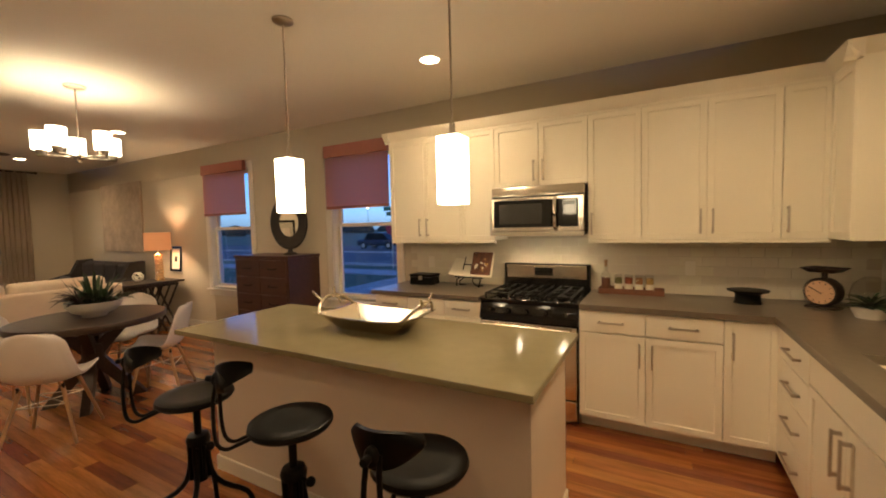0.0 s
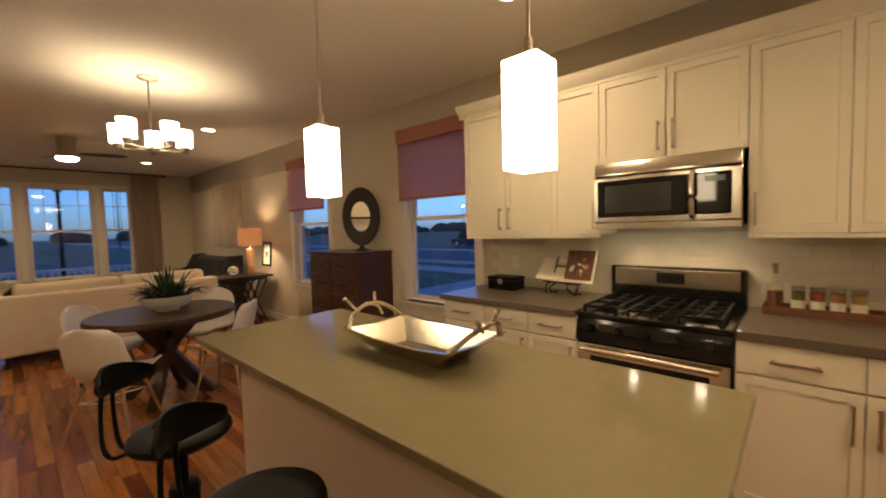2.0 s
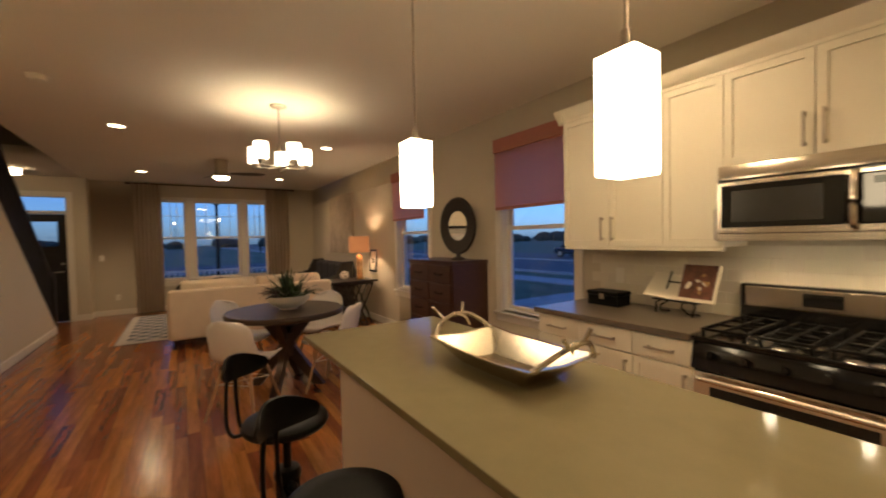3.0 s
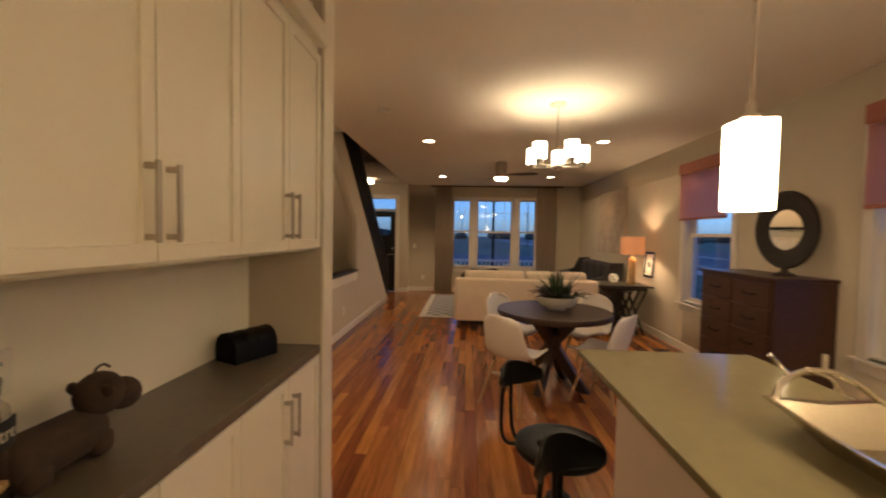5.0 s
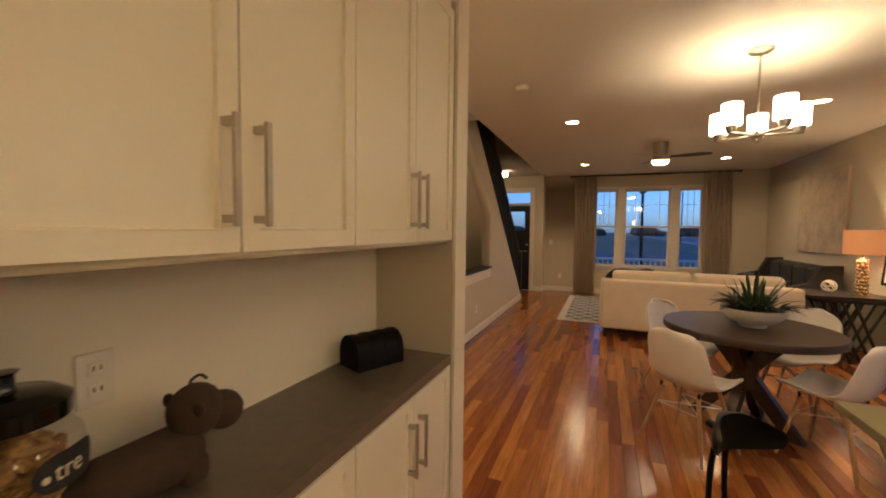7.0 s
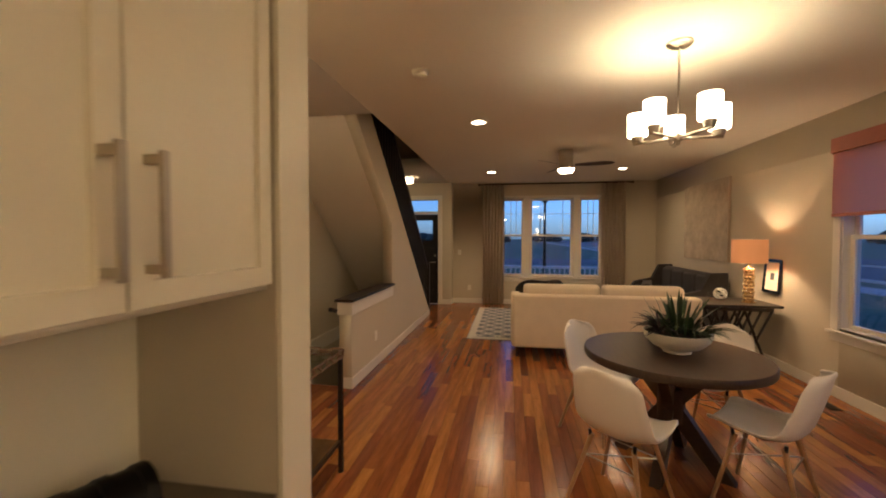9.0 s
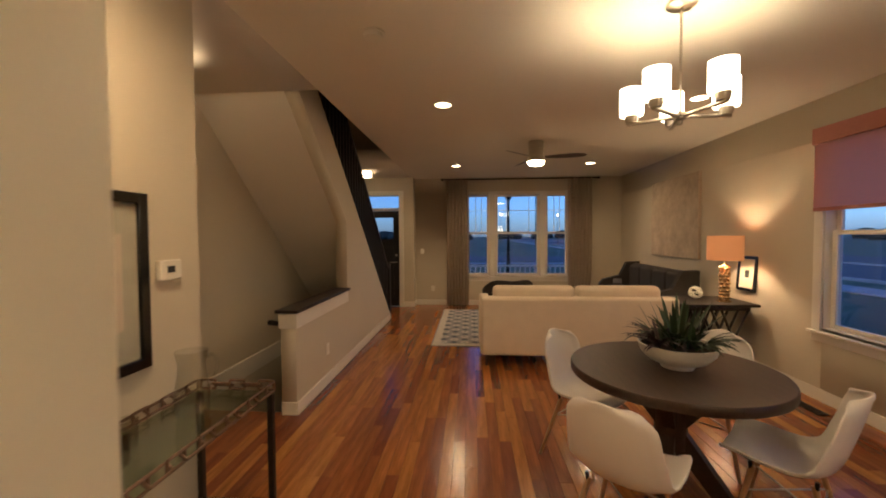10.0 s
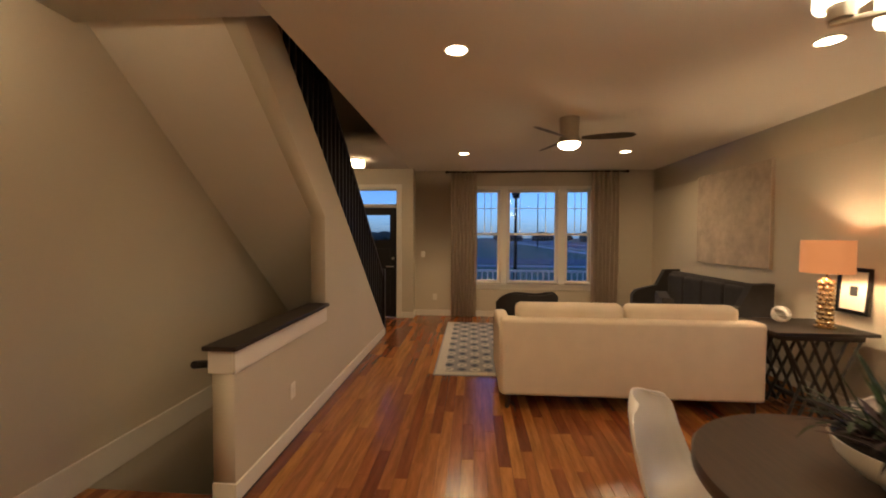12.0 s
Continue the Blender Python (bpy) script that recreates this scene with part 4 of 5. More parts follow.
def leaf_mesh(L, w, bend, up):
    """A thick pointed leaf from the origin along +x, rising by up and bending over."""
    bm = bmesh.new()
    rows = []
    for i in range(6):
        t = i / 5
        ww = w * (0.45 + 1.2 * t) * (1 - t) ** 0.6 if i < 5 else 0.0005
        x, z = L * t * math.cos(up - bend * t), L * t * math.sin(up - bend * t)
        rows.append([bm.verts.new((x, -ww, z + ww * 0.4)), bm.verts.new((x, 0, z - ww * 0.25)), bm.verts.new((x, ww, z + ww * 0.4)), bm.verts.new((x, 0, z + ww * 0.15))])
    for a, b in zip(rows, rows[1:]):
        for k in range(4):
            bm.faces.new((a[k], a[(k + 1) % 4], b[(k + 1) % 4], b[k]))
    bm.faces.new(rows[0])
    bmesh.ops.recalc_face_normals(bm, faces=bm.faces)
    return bm


random.seed(21)
cl = thing("herb_pot", pose(1.38, 3.80, 0.915), "small white pot of green herbs under a glass dome", "plant")
part("pot", lathe([(0, 0), (0.06, 0), (0.08, 0.05), (0.085, 0.06), (0.075, 0.06), (0, 0.05)], 20), CERAMIC, cl)
part("dome", lathe([(0.078, 0.06), (0.09, 0.12), (0.075, 0.19), (0.03, 0.23), (0, 0.235)], 24), JARGLASS, cl)
part("leaves", merge(*[xf(leaf_mesh(random.uniform(0.07, 0.13), 0.013, 0.6, random.uniform(0.5, 1.5)), Matrix.Translation((0, 0, 0.05)) @ Matrix.Rotation(random.uniform(0, 6.28), 4, "Z")) for _ in range(60)]), GREEN, cl)
for ox, oy, oz in ((-1.75, N - 0.013, 1.12), (0.55, N - 0.013, 1.12)):
    o = thing("wall_outlet", pose(ox, oy, oz), "cream wall outlet plate on the backsplash", "outlet", "wall outlets")
    part("plate", box(-0.035, 0.035, 0, 0.008, -0.057, 0.057, 0.003), PLASTIC, o)
    for s_ in (-0.022, 0.022):
        part("socket", box(-0.016, 0.016, -0.003, 0.001, s_ - 0.014, s_ + 0.014, 0.003), PLASTIC, o)

# ---- hutch ----
HF = 0.665
hu = thing("hutch_upper_cabinet", pose(-0.625, HF, 0, 0, 0, 180), "cream built-in upper cabinet with four shaker doors", "cabinet")
part("body", box(0.0, 1.483, 0.02, 0.363, 1.40, 2.50, 0.001), CAB, hu)
part("face_frame", merge(box(0, 0.065, 0, 0.02, 1.40, 2.50), box(1.475, 1.483, 0, 0.02, 1.40, 2.50), box(0.065, 1.475, 0, 0.02, 2.36, 2.50), box(0.065, 1.475, 0, 0.02, 1.40, 1.415)), CAB, hu)
for k in range(4):
    a = 0.065 + k * 0.3525
    front(hu, a, a + 0.3525, 1.412, 2.36, "door", a + (0.319 if k % 2 == 0 else 0.034), 1.555, 0.19)
lo = thing("hutch_base_cabinet", pose(-0.625, HF, 0, 0, 0, 180), "cream built-in base cabinet with shaker doors", "cabinet")
part("body", box(0.0, 1.483, 0.0, 0.363, 0.10, 0.875, 0.001), CAB, lo)
part("toe_kick", box(0.0, 1.483, 0.06, 0.363, 0, 0.10), CAB, lo)
for k in range(4):
    a = 0.065 + k * 0.3525
    front(lo, a, a + 0.3525, 0.105, 0.872, "door", a + (0.315 if k % 2 == 0 else 0.038), 0.70, 0.19)
solid("hutch_worktop", box(-2.108, -0.622, 0.302, 0.686, 0.876, 0.915, 0.003), STONE, "dark taupe stone shelf of the hutch", "worktop")
solid("trim_hutch", merge(box(-2.245, -2.11, 0.686, 0.70, 0.11, H - 0.001, 0.003)), CAB, "cream upright trim at the end of the hutch", "trim", "structure")
solid("trim_hutch_crown", box(-2.112, -0.62, 0.665, 0.72, 2.40, 2.50, 0.012), CAB, "cream crown moulding above the hutch", "trim", "structure")
solid("hutch_back_panel", box(-2.108, -0.622, 0.3005, 0.308, 0.916, 1.399), CAB, "cream back panel of the hutch", "panel", "structure")
o = thing("wall_outlet", pose(-1.0, 0.318, 1.14, 0, 0, 180), "cream wall outlet plate in the hutch", "outlet", "wall outlets")
part("plate", box(-0.035, 0.035, 0, 0.008, -0.057, 0.057, 0.003), PLASTIC, o)
for s_ in (-0.022, 0.022):
    k_ = part("socket", box(-0.016, 0.016, -0.003, 0.001, s_ - 0.014, s_ + 0.014, 0.003), PLASTIC, o)
    part("slot", merge(box(-0.008, -0.005, -0.004, -0.002, s_ - 0.004, s_ + 0.007), box(0.005, 0.008, -0.004, -0.002, s_ - 0.004, s_ + 0.007)), INK, k_)
jr = thing("biscuit_jar", pose(-0.825, 0.42, 0.915) @ Matrix.Diagonal((0.92, 0.92, 0.99, 1)), "large glass jar of dog biscuits with a black lid", "jar")
part("glass", lathe([(0, 0), (0.09, 0), (0.105, 0.015), (0.108, 0.17), (0.10, 0.205), (0.082, 0.225), (0.082, 0.24)], 32), JARGLASS, jr)
part("lid", lathe([(0.0, 0.236), (0.088, 0.236), (0.09, 0.265), (0.07, 0.278), (0.02, 0.283), (0.016, 0.29), (0.016, 0.31), (0.022, 0.316), (0, 0.318)], 32), BLACK, jr)
rnd = random.Random(4)
for k in range(95):
    a, r, z = rnd.uniform(0, 6.28), 0.088 * math.sqrt(rnd.random()), rnd.uniform(0.015, 0.19)
    L = 0.062
    bone = merge(box(-L / 2, L / 2, -0.0085, 0.0085, -0.006, 0.006, 0.003, 1), *[ball(0.012, 0.012, 0.0075, (sx * L / 2, sy * 0.007, 0), 6) for sx in (-1, 1) for sy in (-1, 1)])
    part("biscuit", xf(bone, Matrix.Translation((r * 0.72 * math.cos(a), r * 0.72 * math.sin(a), 0.02 + z * 0.88)) @ Euler((rnd.uniform(-1, 1), rnd.uniform(-1, 1), rnd.uniform(0, 6))).to_matrix().to_4x4()), BISCUIT, jr)
def patch(a0, a1, z0, z1, r):
    bm = bmesh.new()
    n = 14
    top, bot = [], []
    for i in range(n + 1):
        t = i / n
        h = (z1 - z0) / 2 * math.sqrt(max(0.02, 1 - (2 * t - 1) ** 4))
        a = a0 + (a1 - a0) * t
        top.append(bm.verts.new((r * math.cos(a), r * math.sin(a), (z0 + z1) / 2 + h)))
        bot.append(bm.verts.new((r * math.cos(a), r * math.sin(a), (z0 + z1) / 2 - h)))
    for i in range(n):
        bm.faces.new((bot[i], bot[i + 1], top[i + 1], top[i]))
    return bm
lb = part("label", patch(radians(84), radians(150), 0.135, 0.195, 0.1095), INK, jr, "black oval paper label")
def text_mesh(word, size):
    cu = bpy.data.curves.new("t", "FONT")
    cu.body, cu.size, cu.extrude = word, size, 0.0004
    tmp = new("t", cu)
    me = bpy.data.meshes.new_from_object(tmp.evaluated_get(bpy.context.evaluated_depsgraph_get()))
    bpy.data.objects.remove(tmp)
    bm = bmesh.new()
    bm.from_mesh(me)
    return bm
tx = text_mesh("tre", 0.042)
for v in tx.verts:
    a = radians(100) + v.co.x / 0.11
    v.co = Vector(((0.1103 + v.co.z) * math.cos(a), (0.1103 + v.co.z) * math.sin(a), 0.152 + v.co.y))
part("lettering", tx, PAPER, lb)
part("paw_mark", xf(ball(0.006, 0.002, 0.006, seg=8), Matrix.Translation((0.110 * math.cos(radians(94)), 0.110 * math.sin(radians(94)), 0.160)) @ Matrix.Rotation(radians(4), 4, "Z")), PAPER, lb)
solid("toy_animal", merge(box(-0.135, 0.14, -0.066, 0.066, 0.012, 0.142, 0.058, 5), ball(0.066, 0.06, 0.066, (-0.115, 0.02, 0.172)), ball(0.05, 0.052, 0.05, (-0.178, 0.035, 0.150)),
                          box(-0.125, -0.055, 0.012, 0.070, 0.0, 0.075, 0.026, 4), box(0.05, 0.12, 0.012, 0.070, 0.0, 0.075, 0.026, 4), box(-0.125, -0.055, -0.07, -0.012, 0.0, 0.075, 0.026, 4), box(0.05, 0.12, -0.07, -0.012, 0.0, 0.075, 0.026, 4),
                          ball(0.010, 0.022, 0.020, (-0.085, 0.072, 0.195), 10), ball(0.010, 0.022, 0.020, (-0.085, -0.032, 0.195), 10),
                          tube(smooth([(-0.10, 0.02, 0.228), (-0.105, 0.02, 0.250), (-0.125, 0.025, 0.258), (-0.14, 0.03, 0.245)], 4), 0.004)), WICKER, "brown knitted toy animal standing on the hutch shelf", "toy", m=pose(-1.0, 0.46, 0.915) @ Matrix.Scale(0.86, 4))
ho = thing("letter_holder", pose(-1.88, 0.43, 0.915, 0, 0, 66) @ Matrix.Diagonal((0.92, 1.25, 0.95, 1)), "black rounded wooden holder with slots on the hutch shelf", "holder")
arch = [(-0.075, 0), (0.075, 0), (0.075, 0.075), (0.062, 0.108), (0.035, 0.130), (0.0, 0.138), (-0.035, 0.130), (-0.062, 0.108), (-0.075, 0.075)]
part("body", prism([(x * 0.97, z * 0.97) for x, z in arch], -0.085, 0.085), IRON, ho)
for y in (-0.085, -0.035, 0.015, 0.065):
    part("rib", prism(arch, y, y + 0.02), IRON, ho)

# ---- dining ----
TC = (-4.12, 2.30)
tb = thing("dining_table", pose(*TC, 0), "round dark wood dining table on crossed legs", "table")
part("tabletop", lathe([(0, 0.705), (0.535, 0.705), (0.548, 0.709), (0.553, 0.718), (0.553, 0.752), (0.547, 0.76), (0, 0.76)], 72), DARKWOOD, tb)
part("apron", lathe([(0, 0.60), (0.10, 0.60), (0.26, 0.66), (0.30, 0.704), (0, 0.704)], 32), DARKWOOD, tb)
for k in range(4):
    R = Matrix.Rotation(radians(57 + 90 * k), 4, "Z")
    part("leg", xf(prism([(-0.30, 0.702), (-0.18, 0.702), (0.06, 0.42), (0.37, 0.0), (0.27, 0.0), (-0.04, 0.38)], -0.032, 0.032), R), DARKWOOD, tb)
part("hub", cyl(0.085, 0.30, 0.52, 12), DARKWOOD, tb)


def shell_chair(m, label):
    """A one-piece moulded shell on splayed dowel legs; it faces +y."""
    t = thing("dining_chair", m, label, "chair", "chairs round the table")
    bm = bmesh.new()
    prof = [(0.235, 0.425, 0.17), (0.225, 0.445, 0.205), (0.15, 0.445, 0.225), (0.05, 0.430, 0.232), (-0.06, 0.425, 0.232), (-0.14, 0.44, 0.23), (-0.19, 0.49, 0.225), (-0.22, 0.57, 0.215), (-0.245, 0.66, 0.205), (-0.265, 0.74, 0.195), (-0.278, 0.80, 0.165), (-0.284, 0.83, 0.10)]
    rows = []
    nu = 12
    for k, (y, z, hw) in enumerate(prof):
        row = []
        for i in range(nu + 1):
            u = i / nu * 2 - 1
            lift = (abs(u) ** 3) * (0.045 if k < 6 else 0.02)
            fwd = (abs(u) ** 2.2) * (0.0 if k < 4 else 0.075 * min(1, (k - 3) / 3))
            row.append(bm.verts.new((u * hw, y + fwd, z + (lift if k < 8 else -0.02 * u * u * (k > 9)))))
        rows.append(row)
    for a, b in zip(rows, rows[1:]):
        for i in range(nu):
            bm.faces.new((a[i], a[i + 1], b[i + 1], b[i]))
    bmesh.ops.recalc_face_normals(bm, faces=bm.faces)
    bmesh.ops.solidify(bm, geom=bm.faces[:], thickness=0.009)
    bmesh.ops.subdivide_edges(bm, edges=bm.edges[:], cuts=1, smooth=0.6, use_grid_fill=True)
    part("shell", bm, SHELL, t)
    for sx in (-1, 1):
        for sy in (-1, 1):
            part("leg", rod((sx * 0.12, sy * 0.11, 0.40), (sx * 0.22, sy * 0.20 - 0.01, 0.0), 0.014, 0.010), BEECH, t)
            part("bracket", rod((sx * 0.13, sy * 0.12, 0.425), (sx * 0.125, sy * 0.115, 0.37), 0.009), IRON, t)
    for a, b in (((-0.15, -0.14, 0.28), (0.15, 0.14, 0.28)), ((0.15, -0.14, 0.28), (-0.15, 0.14, 0.28)), ((-0.15, -0.14, 0.28), (0.15, -0.14, 0.28)), ((-0.15, 0.14, 0.28), (0.15, 0.14, 0.28))):
        part("brace", rod(a, b, 0.004, seg=6), NICKEL, t)
    return t


CHLAB = "white moulded shell chair with beech dowel legs"
ch = shell_chair(pose(-3.62, 1.86, 0, 0, 0, 48), CHLAB)
for x, y, a in ((-4.52, 1.93, -47), (-3.77, 2.67, 137), (-4.55, 2.76, -135)):
    copy_thing(ch, pose(x, y, 0, 0, 0, a))

bo = thing("planter_bowl", pose(TC[0] + 0.0, TC[1] + 0.03, 0.76), "wide white ceramic bowl planted with green succulents", "planter")
part("bowl", lathe([(0, 0), (0.085, 0), (0.09, 0.012), (0.086, 0.02), (0.15, 0.045), (0.193, 0.09), (0.208, 0.138), (0.201, 0.138), (0.186, 0.095), (0, 0.08)], 48), CERAMIC, bo)
part("soil", lathe([(0, 0.122), (0.14, 0.124), (0.194, 0.120), (0.188, 0.108), (0, 0.108)], 32), SOIL, bo)
rnd = random.Random(11)
# small rosettes over the soil, fans of narrow leaves at the rim, a few tall blades
for k in range(13):
    a, r = k * 2.4, 0.155 * math.sqrt((k + 0.5) / 13)
    rim = r > 0.11
    for q in range(15 if rim else 11):
        turn = a + rnd.gauss(0, 0.9) if rim else rnd.uniform(0, 6.28)
        L, w, up, bend = (rnd.uniform(0.12, 0.22), rnd.uniform(0.008, 0.013), rnd.uniform(0.45, 1.15), rnd.uniform(0.3, 0.8)) if rim else (rnd.uniform(0.09, 0.15), rnd.uniform(0.014, 0.020), rnd.uniform(0.5, 1.3), rnd.uniform(0, 0.3))
        part("leaf", xf(leaf_mesh(L, w, bend, up), Matrix.Translation((r * math.cos(a), r * math.sin(a), 0.122 + rnd.uniform(0, 0.02))) @ Matrix.Rotation(turn, 4, "Z")), PURPLE if k % 3 == 1 else GREEN, bo)
for k in range(24):
    a, r = rnd.uniform(0, 6.28), rnd.uniform(0.0, 0.09)
    part("leaf", xf(leaf_mesh(rnd.uniform(0.22, 0.32), 0.016, rnd.uniform(0, 0.25), rnd.uniform(1.0, 1.5)), Matrix.Translation((r * math.cos(a), r * math.sin(a), 0.12)) @ Matrix.Rotation(a, 4, "Z")), GREEN, bo)

# chandelier
cd = thing("chandelier", pose(-4.0, 2.265, 2.145), "brushed nickel five-arm chandelier with lit drum shades", "chandelier")
part("canopy", lathe([(0, H - 2.146), (0.075, H - 2.146), (0.075, H - 2.158), (0.06, H - 2.17), (0, H - 2.172)], 32), NICKEL, cd)
part("stem", cyl(0.007, 0.02, H - 2.17), NICKEL, cd)
part("hub", lathe([(0, -0.045), (0.012, -0.04), (0.014, -0.02), (0.03, -0.012), (0.034, 0.02), (0.012, 0.03), (0, 0.03)], 20), NICKEL, cd)
for k in range(5):
    a = radians(20 + 72 * k)
    R = Matrix.Rotation(a, 4, "Z")
    arm = part("arm", xf(merge(box(0.02, 0.265, -0.012, 0.012, -0.004, 0.012, 0.003), cyl(0.001, 0, 0.001, 6), xf(cyl(0.03, 0.012, 0.05, 16, 0.038), Matrix.Translation((0.24, 0, 0)))), R), NICKEL, cd)
    part("shade", xf(lathe([(0.03, 0.05), (0.060, 0.052), (0.063, 0.06), (0.063, 0.20), (0.059, 0.20), (0.059, 0.06), (0.03, 0.056)], 24), R @ Matrix.Translation((0.24, 0, 0))), GLOWCHAND, arm, "lit white glass drum shade")
    part("bulb", xf(ball(0.019, 0.019, 0.022, (0.24, 0, 0.158), 10), R), GLOWBULB, arm)
    part("socket", xf(cyl(0.013, 0.05, 0.138, 10), R @ Matrix.Translation((0.24, 0, 0))), PLASTIC, arm)

# ---- dresser wall ----
ds = thing("dresser", pose(-4.30, 3.82, 0), "reddish brown wooden dresser with panelled drawers", "dresser")
DW, DD, DH = 0.95, N - 3.82 - 0.02, 1.19
part("top", box(-0.015, DW + 0.015, -0.015, DD, DH - 0.03, DH, 0.005), DRESSWOOD, ds)
part("body", box(0, DW, 0, DD, 0.08, DH - 0.03, 0.003), DRESSWOOD, ds)
for lx in (0.0, DW - 0.06):
    for ly in (0.0, DD - 0.06):
        part("foot", box(lx, lx + 0.06, ly, ly + 0.06, 0, 0.08, 0.004), DRESSWOOD, ds)
for r in range(5):
    z = 0.11 + r * 0.208
    for c in range(2):
        x = 0.03 + c * 0.45
        dw = part("drawer", box(x, x + 0.44, -0.016, 0, z, z + 0.198, 0.005), DRESSWOOD, ds)
        part("handle", tube([(x + 0.15, -0.018, z + 0.11), (x + 0.16, -0.035, z + 0.095), (x + 0.28, -0.035, z + 0.095), (x + 0.29, -0.018, z + 0.11)], 0.006), IRON, dw)
mr = thing("table_mirror", pose(-3.61, 4.08, 1.19, 0, 0, 31), "oval mirror in a dark wood frame on a stand", "mirror")
part("base", lathe([(0, 0), (0.08, 0), (0.08, 0.015), (0.03, 0.035), (0.02, 0.07), (0, 0.07)], 24), ESPRESSO, mr)
ring = lathe([(0.19, -0.02), (0.24, -0.025), (0.255, 0.0), (0.24, 0.025), (0.19, 0.02), (0.13, 0.008), (0.13, -0.008), (0.19, -0.02)], 48)
xf(ring, Matrix.Translation((0, 0, 0.385)) @ Matrix.Diagonal((0.88, 1, 1.28, 1)) @ Matrix.Rotation(radians(90), 4, "X"))
part("frame", ring, ESPRESSO, mr)
part("glass", xf(cyl(0.135, -0.004, 0.004, 48), Matrix.Translation((0, 0, 0.385)) @ Matrix.Diagonal((0.88, 1, 1.28, 1)) @ Matrix.Rotation(radians(90), 4, "X")), MIRROR, mr)

# ---- console, print and thermostat ----
co = thing("console_table", pose(-3.0, -0.03, 0), "glass-topped console table with a chain-link metal frame", "table")
part("glass_top", box(-0.66, 0.66, -0.19, 0.19, 0.742, 0.752, 0.003), TOPGLASS, co)
def link_run(p, q, n):
    p, q = Vector(p), Vector(q)
    for k in range(n):
        c = p.lerp(q, (k + 0.5) / n)
        L = (q - p).length / n * (0.62 if k % 2 else 0.5)
        hgt = 0.022 if k % 2 == 0 else 0.018
        ang = math.atan2((q - p).y, (q - p).x)
        pts = [(-L, 0, -hgt), (L, 0, -hgt), (L, 0, hgt), (-L, 0, hgt), (-L, 0, -hgt)]
        bm = merge(*[rod(a, b, 0.006, seg=6) for a, b in zip(pts, pts[1:])])
        if k % 2:
            xf(bm, Matrix.Rotation(radians(55), 4, "X"))
        part("chain_link", xf(bm, Matrix.Translation(c) @ Matrix.Rotation(ang, 4, "Z")), LINK, co)
link_run((-0.66, 0.20, 0.775), (0.66, 0.20, 0.775), 17)
link_run((-0.66, -0.20, 0.775), (0.66, -0.20, 0.775), 17)
link_run((-0.67, -0.19, 0.775), (-0.67, 0.19, 0.775), 5)
for sx in (-1, 1):
    for sy in (-1, 1):
        part("leg", box(sx * 0.65 - 0.013, sx * 0.65 + 0.013, sy * 0.185 - 0.013, sy * 0.185 + 0.013, 0, 0.74), RUST, co)
part("shelf", box(-0.64, 0.64, -0.17, 0.17, 0.20, 0.212, 0.003), TOPGLASS, co)
part("shelf_rail", merge(box(-0.64, 0.64, -0.19, -0.172, 0.19, 0.215), box(-0.64, 0.64, 0.172, 0.19, 0.19, 0.215)), RUST, co)
jg = thing("glass_pitcher", pose(-3.38, -0.05, 0.752, 0, 0, -90) @ Matrix.Scale(0.85, 4), "clear glass pitcher on the console table", "pitcher")
part("body", lathe([(0, 0), (0.062, 0), (0.075, 0.02), (0.083, 0.11), (0.068, 0.20), (0.062, 0.26), (0.075, 0.33), (0.070, 0.33), (0.057, 0.26), (0.063, 0.20), (0.078, 0.11), (0.070, 0.02), (0, 0.014)], 28), JARGLASS, jg)
part("handle", tube(smooth([(-0.070, 0, 0.30), (-0.115, 0, 0.31), (-0.135, 0, 0.25), (-0.085, 0, 0.14)]), 0.009), JARGLASS, jg)
for k in range(2):
    g = thing("glass_tumbler", pose(-3.10 + 0.1 * k, -0.10 + 0.06 * k, 0.752), "clear glass tumbler on the console table", "glass", "tumblers")
    part("body", lathe([(0, 0), (0.035, 0), (0.04, 0.11), (0.037, 0.11), (0.032, 0.01), (0, 0.01)], 20), JARGLASS, g)
pf = thing("framed_print", pose(-2.955, -0.248, 1.335), "large framed cream print in a black frame", "picture")
hw, hh = 0.42, 0.37
part("frame", merge(box(-hw, -hw + 0.045, 0, 0.025, -hh, hh, 0.003), box(hw - 0.045, hw, 0, 0.025, -hh, hh, 0.003), box(-hw + 0.045, hw - 0.045, 0, 0.025, -hh, -hh + 0.045, 0.003), box(-hw + 0.045, hw - 0.045, 0, 0.025, hh - 0.045, hh, 0.003)), BLACK, pf)
part("mat_board", box(-hw + 0.045, hw - 0.045, 0.002, 0.008, -hh + 0.045, hh - 0.045), mat("pale mat board", (0.62, 0.58, 0.45), 0.8, var=0.04, bump=0.01), pf)
arc = [(-0.30 + 0.60 * k / 12, -0.235 + 0.05 * (2 * k / 12 - 1) ** 2) for k in range(13)]
part("print", prism([*arc, (0.30, 0.20), (-0.30, 0.20)], 0.008, 0.010), mat("blush print border", (0.86, 0.72, 0.58), 0.6, scale=2.5, var=0.08, bump=0), pf)
part("print_centre", box(-0.24, 0.20, 0.0098, 0.0112, -0.16, 0.15), mat("pale print", (0.90, 0.83, 0.74), 0.6, scale=2.5, var=0.06, bump=0), pf)
part("glazing", box(-hw + 0.045, hw - 0.045, 0.014, 0.016, -hh + 0.045, hh - 0.045), PANE, pf).visible_shadow = False
th = thing("thermostat", pose(-3.50, -0.249, 1.37), "white wall thermostat with a small dark screen", "thermostat")
part("case", box(-0.065, 0.065, 0, 0.025, -0.045, 0.045, 0.006), PLASTIC, th)
part("screen", box(-0.02, 0.025, 0.024, 0.027, -0.012, 0.018), INK, th)

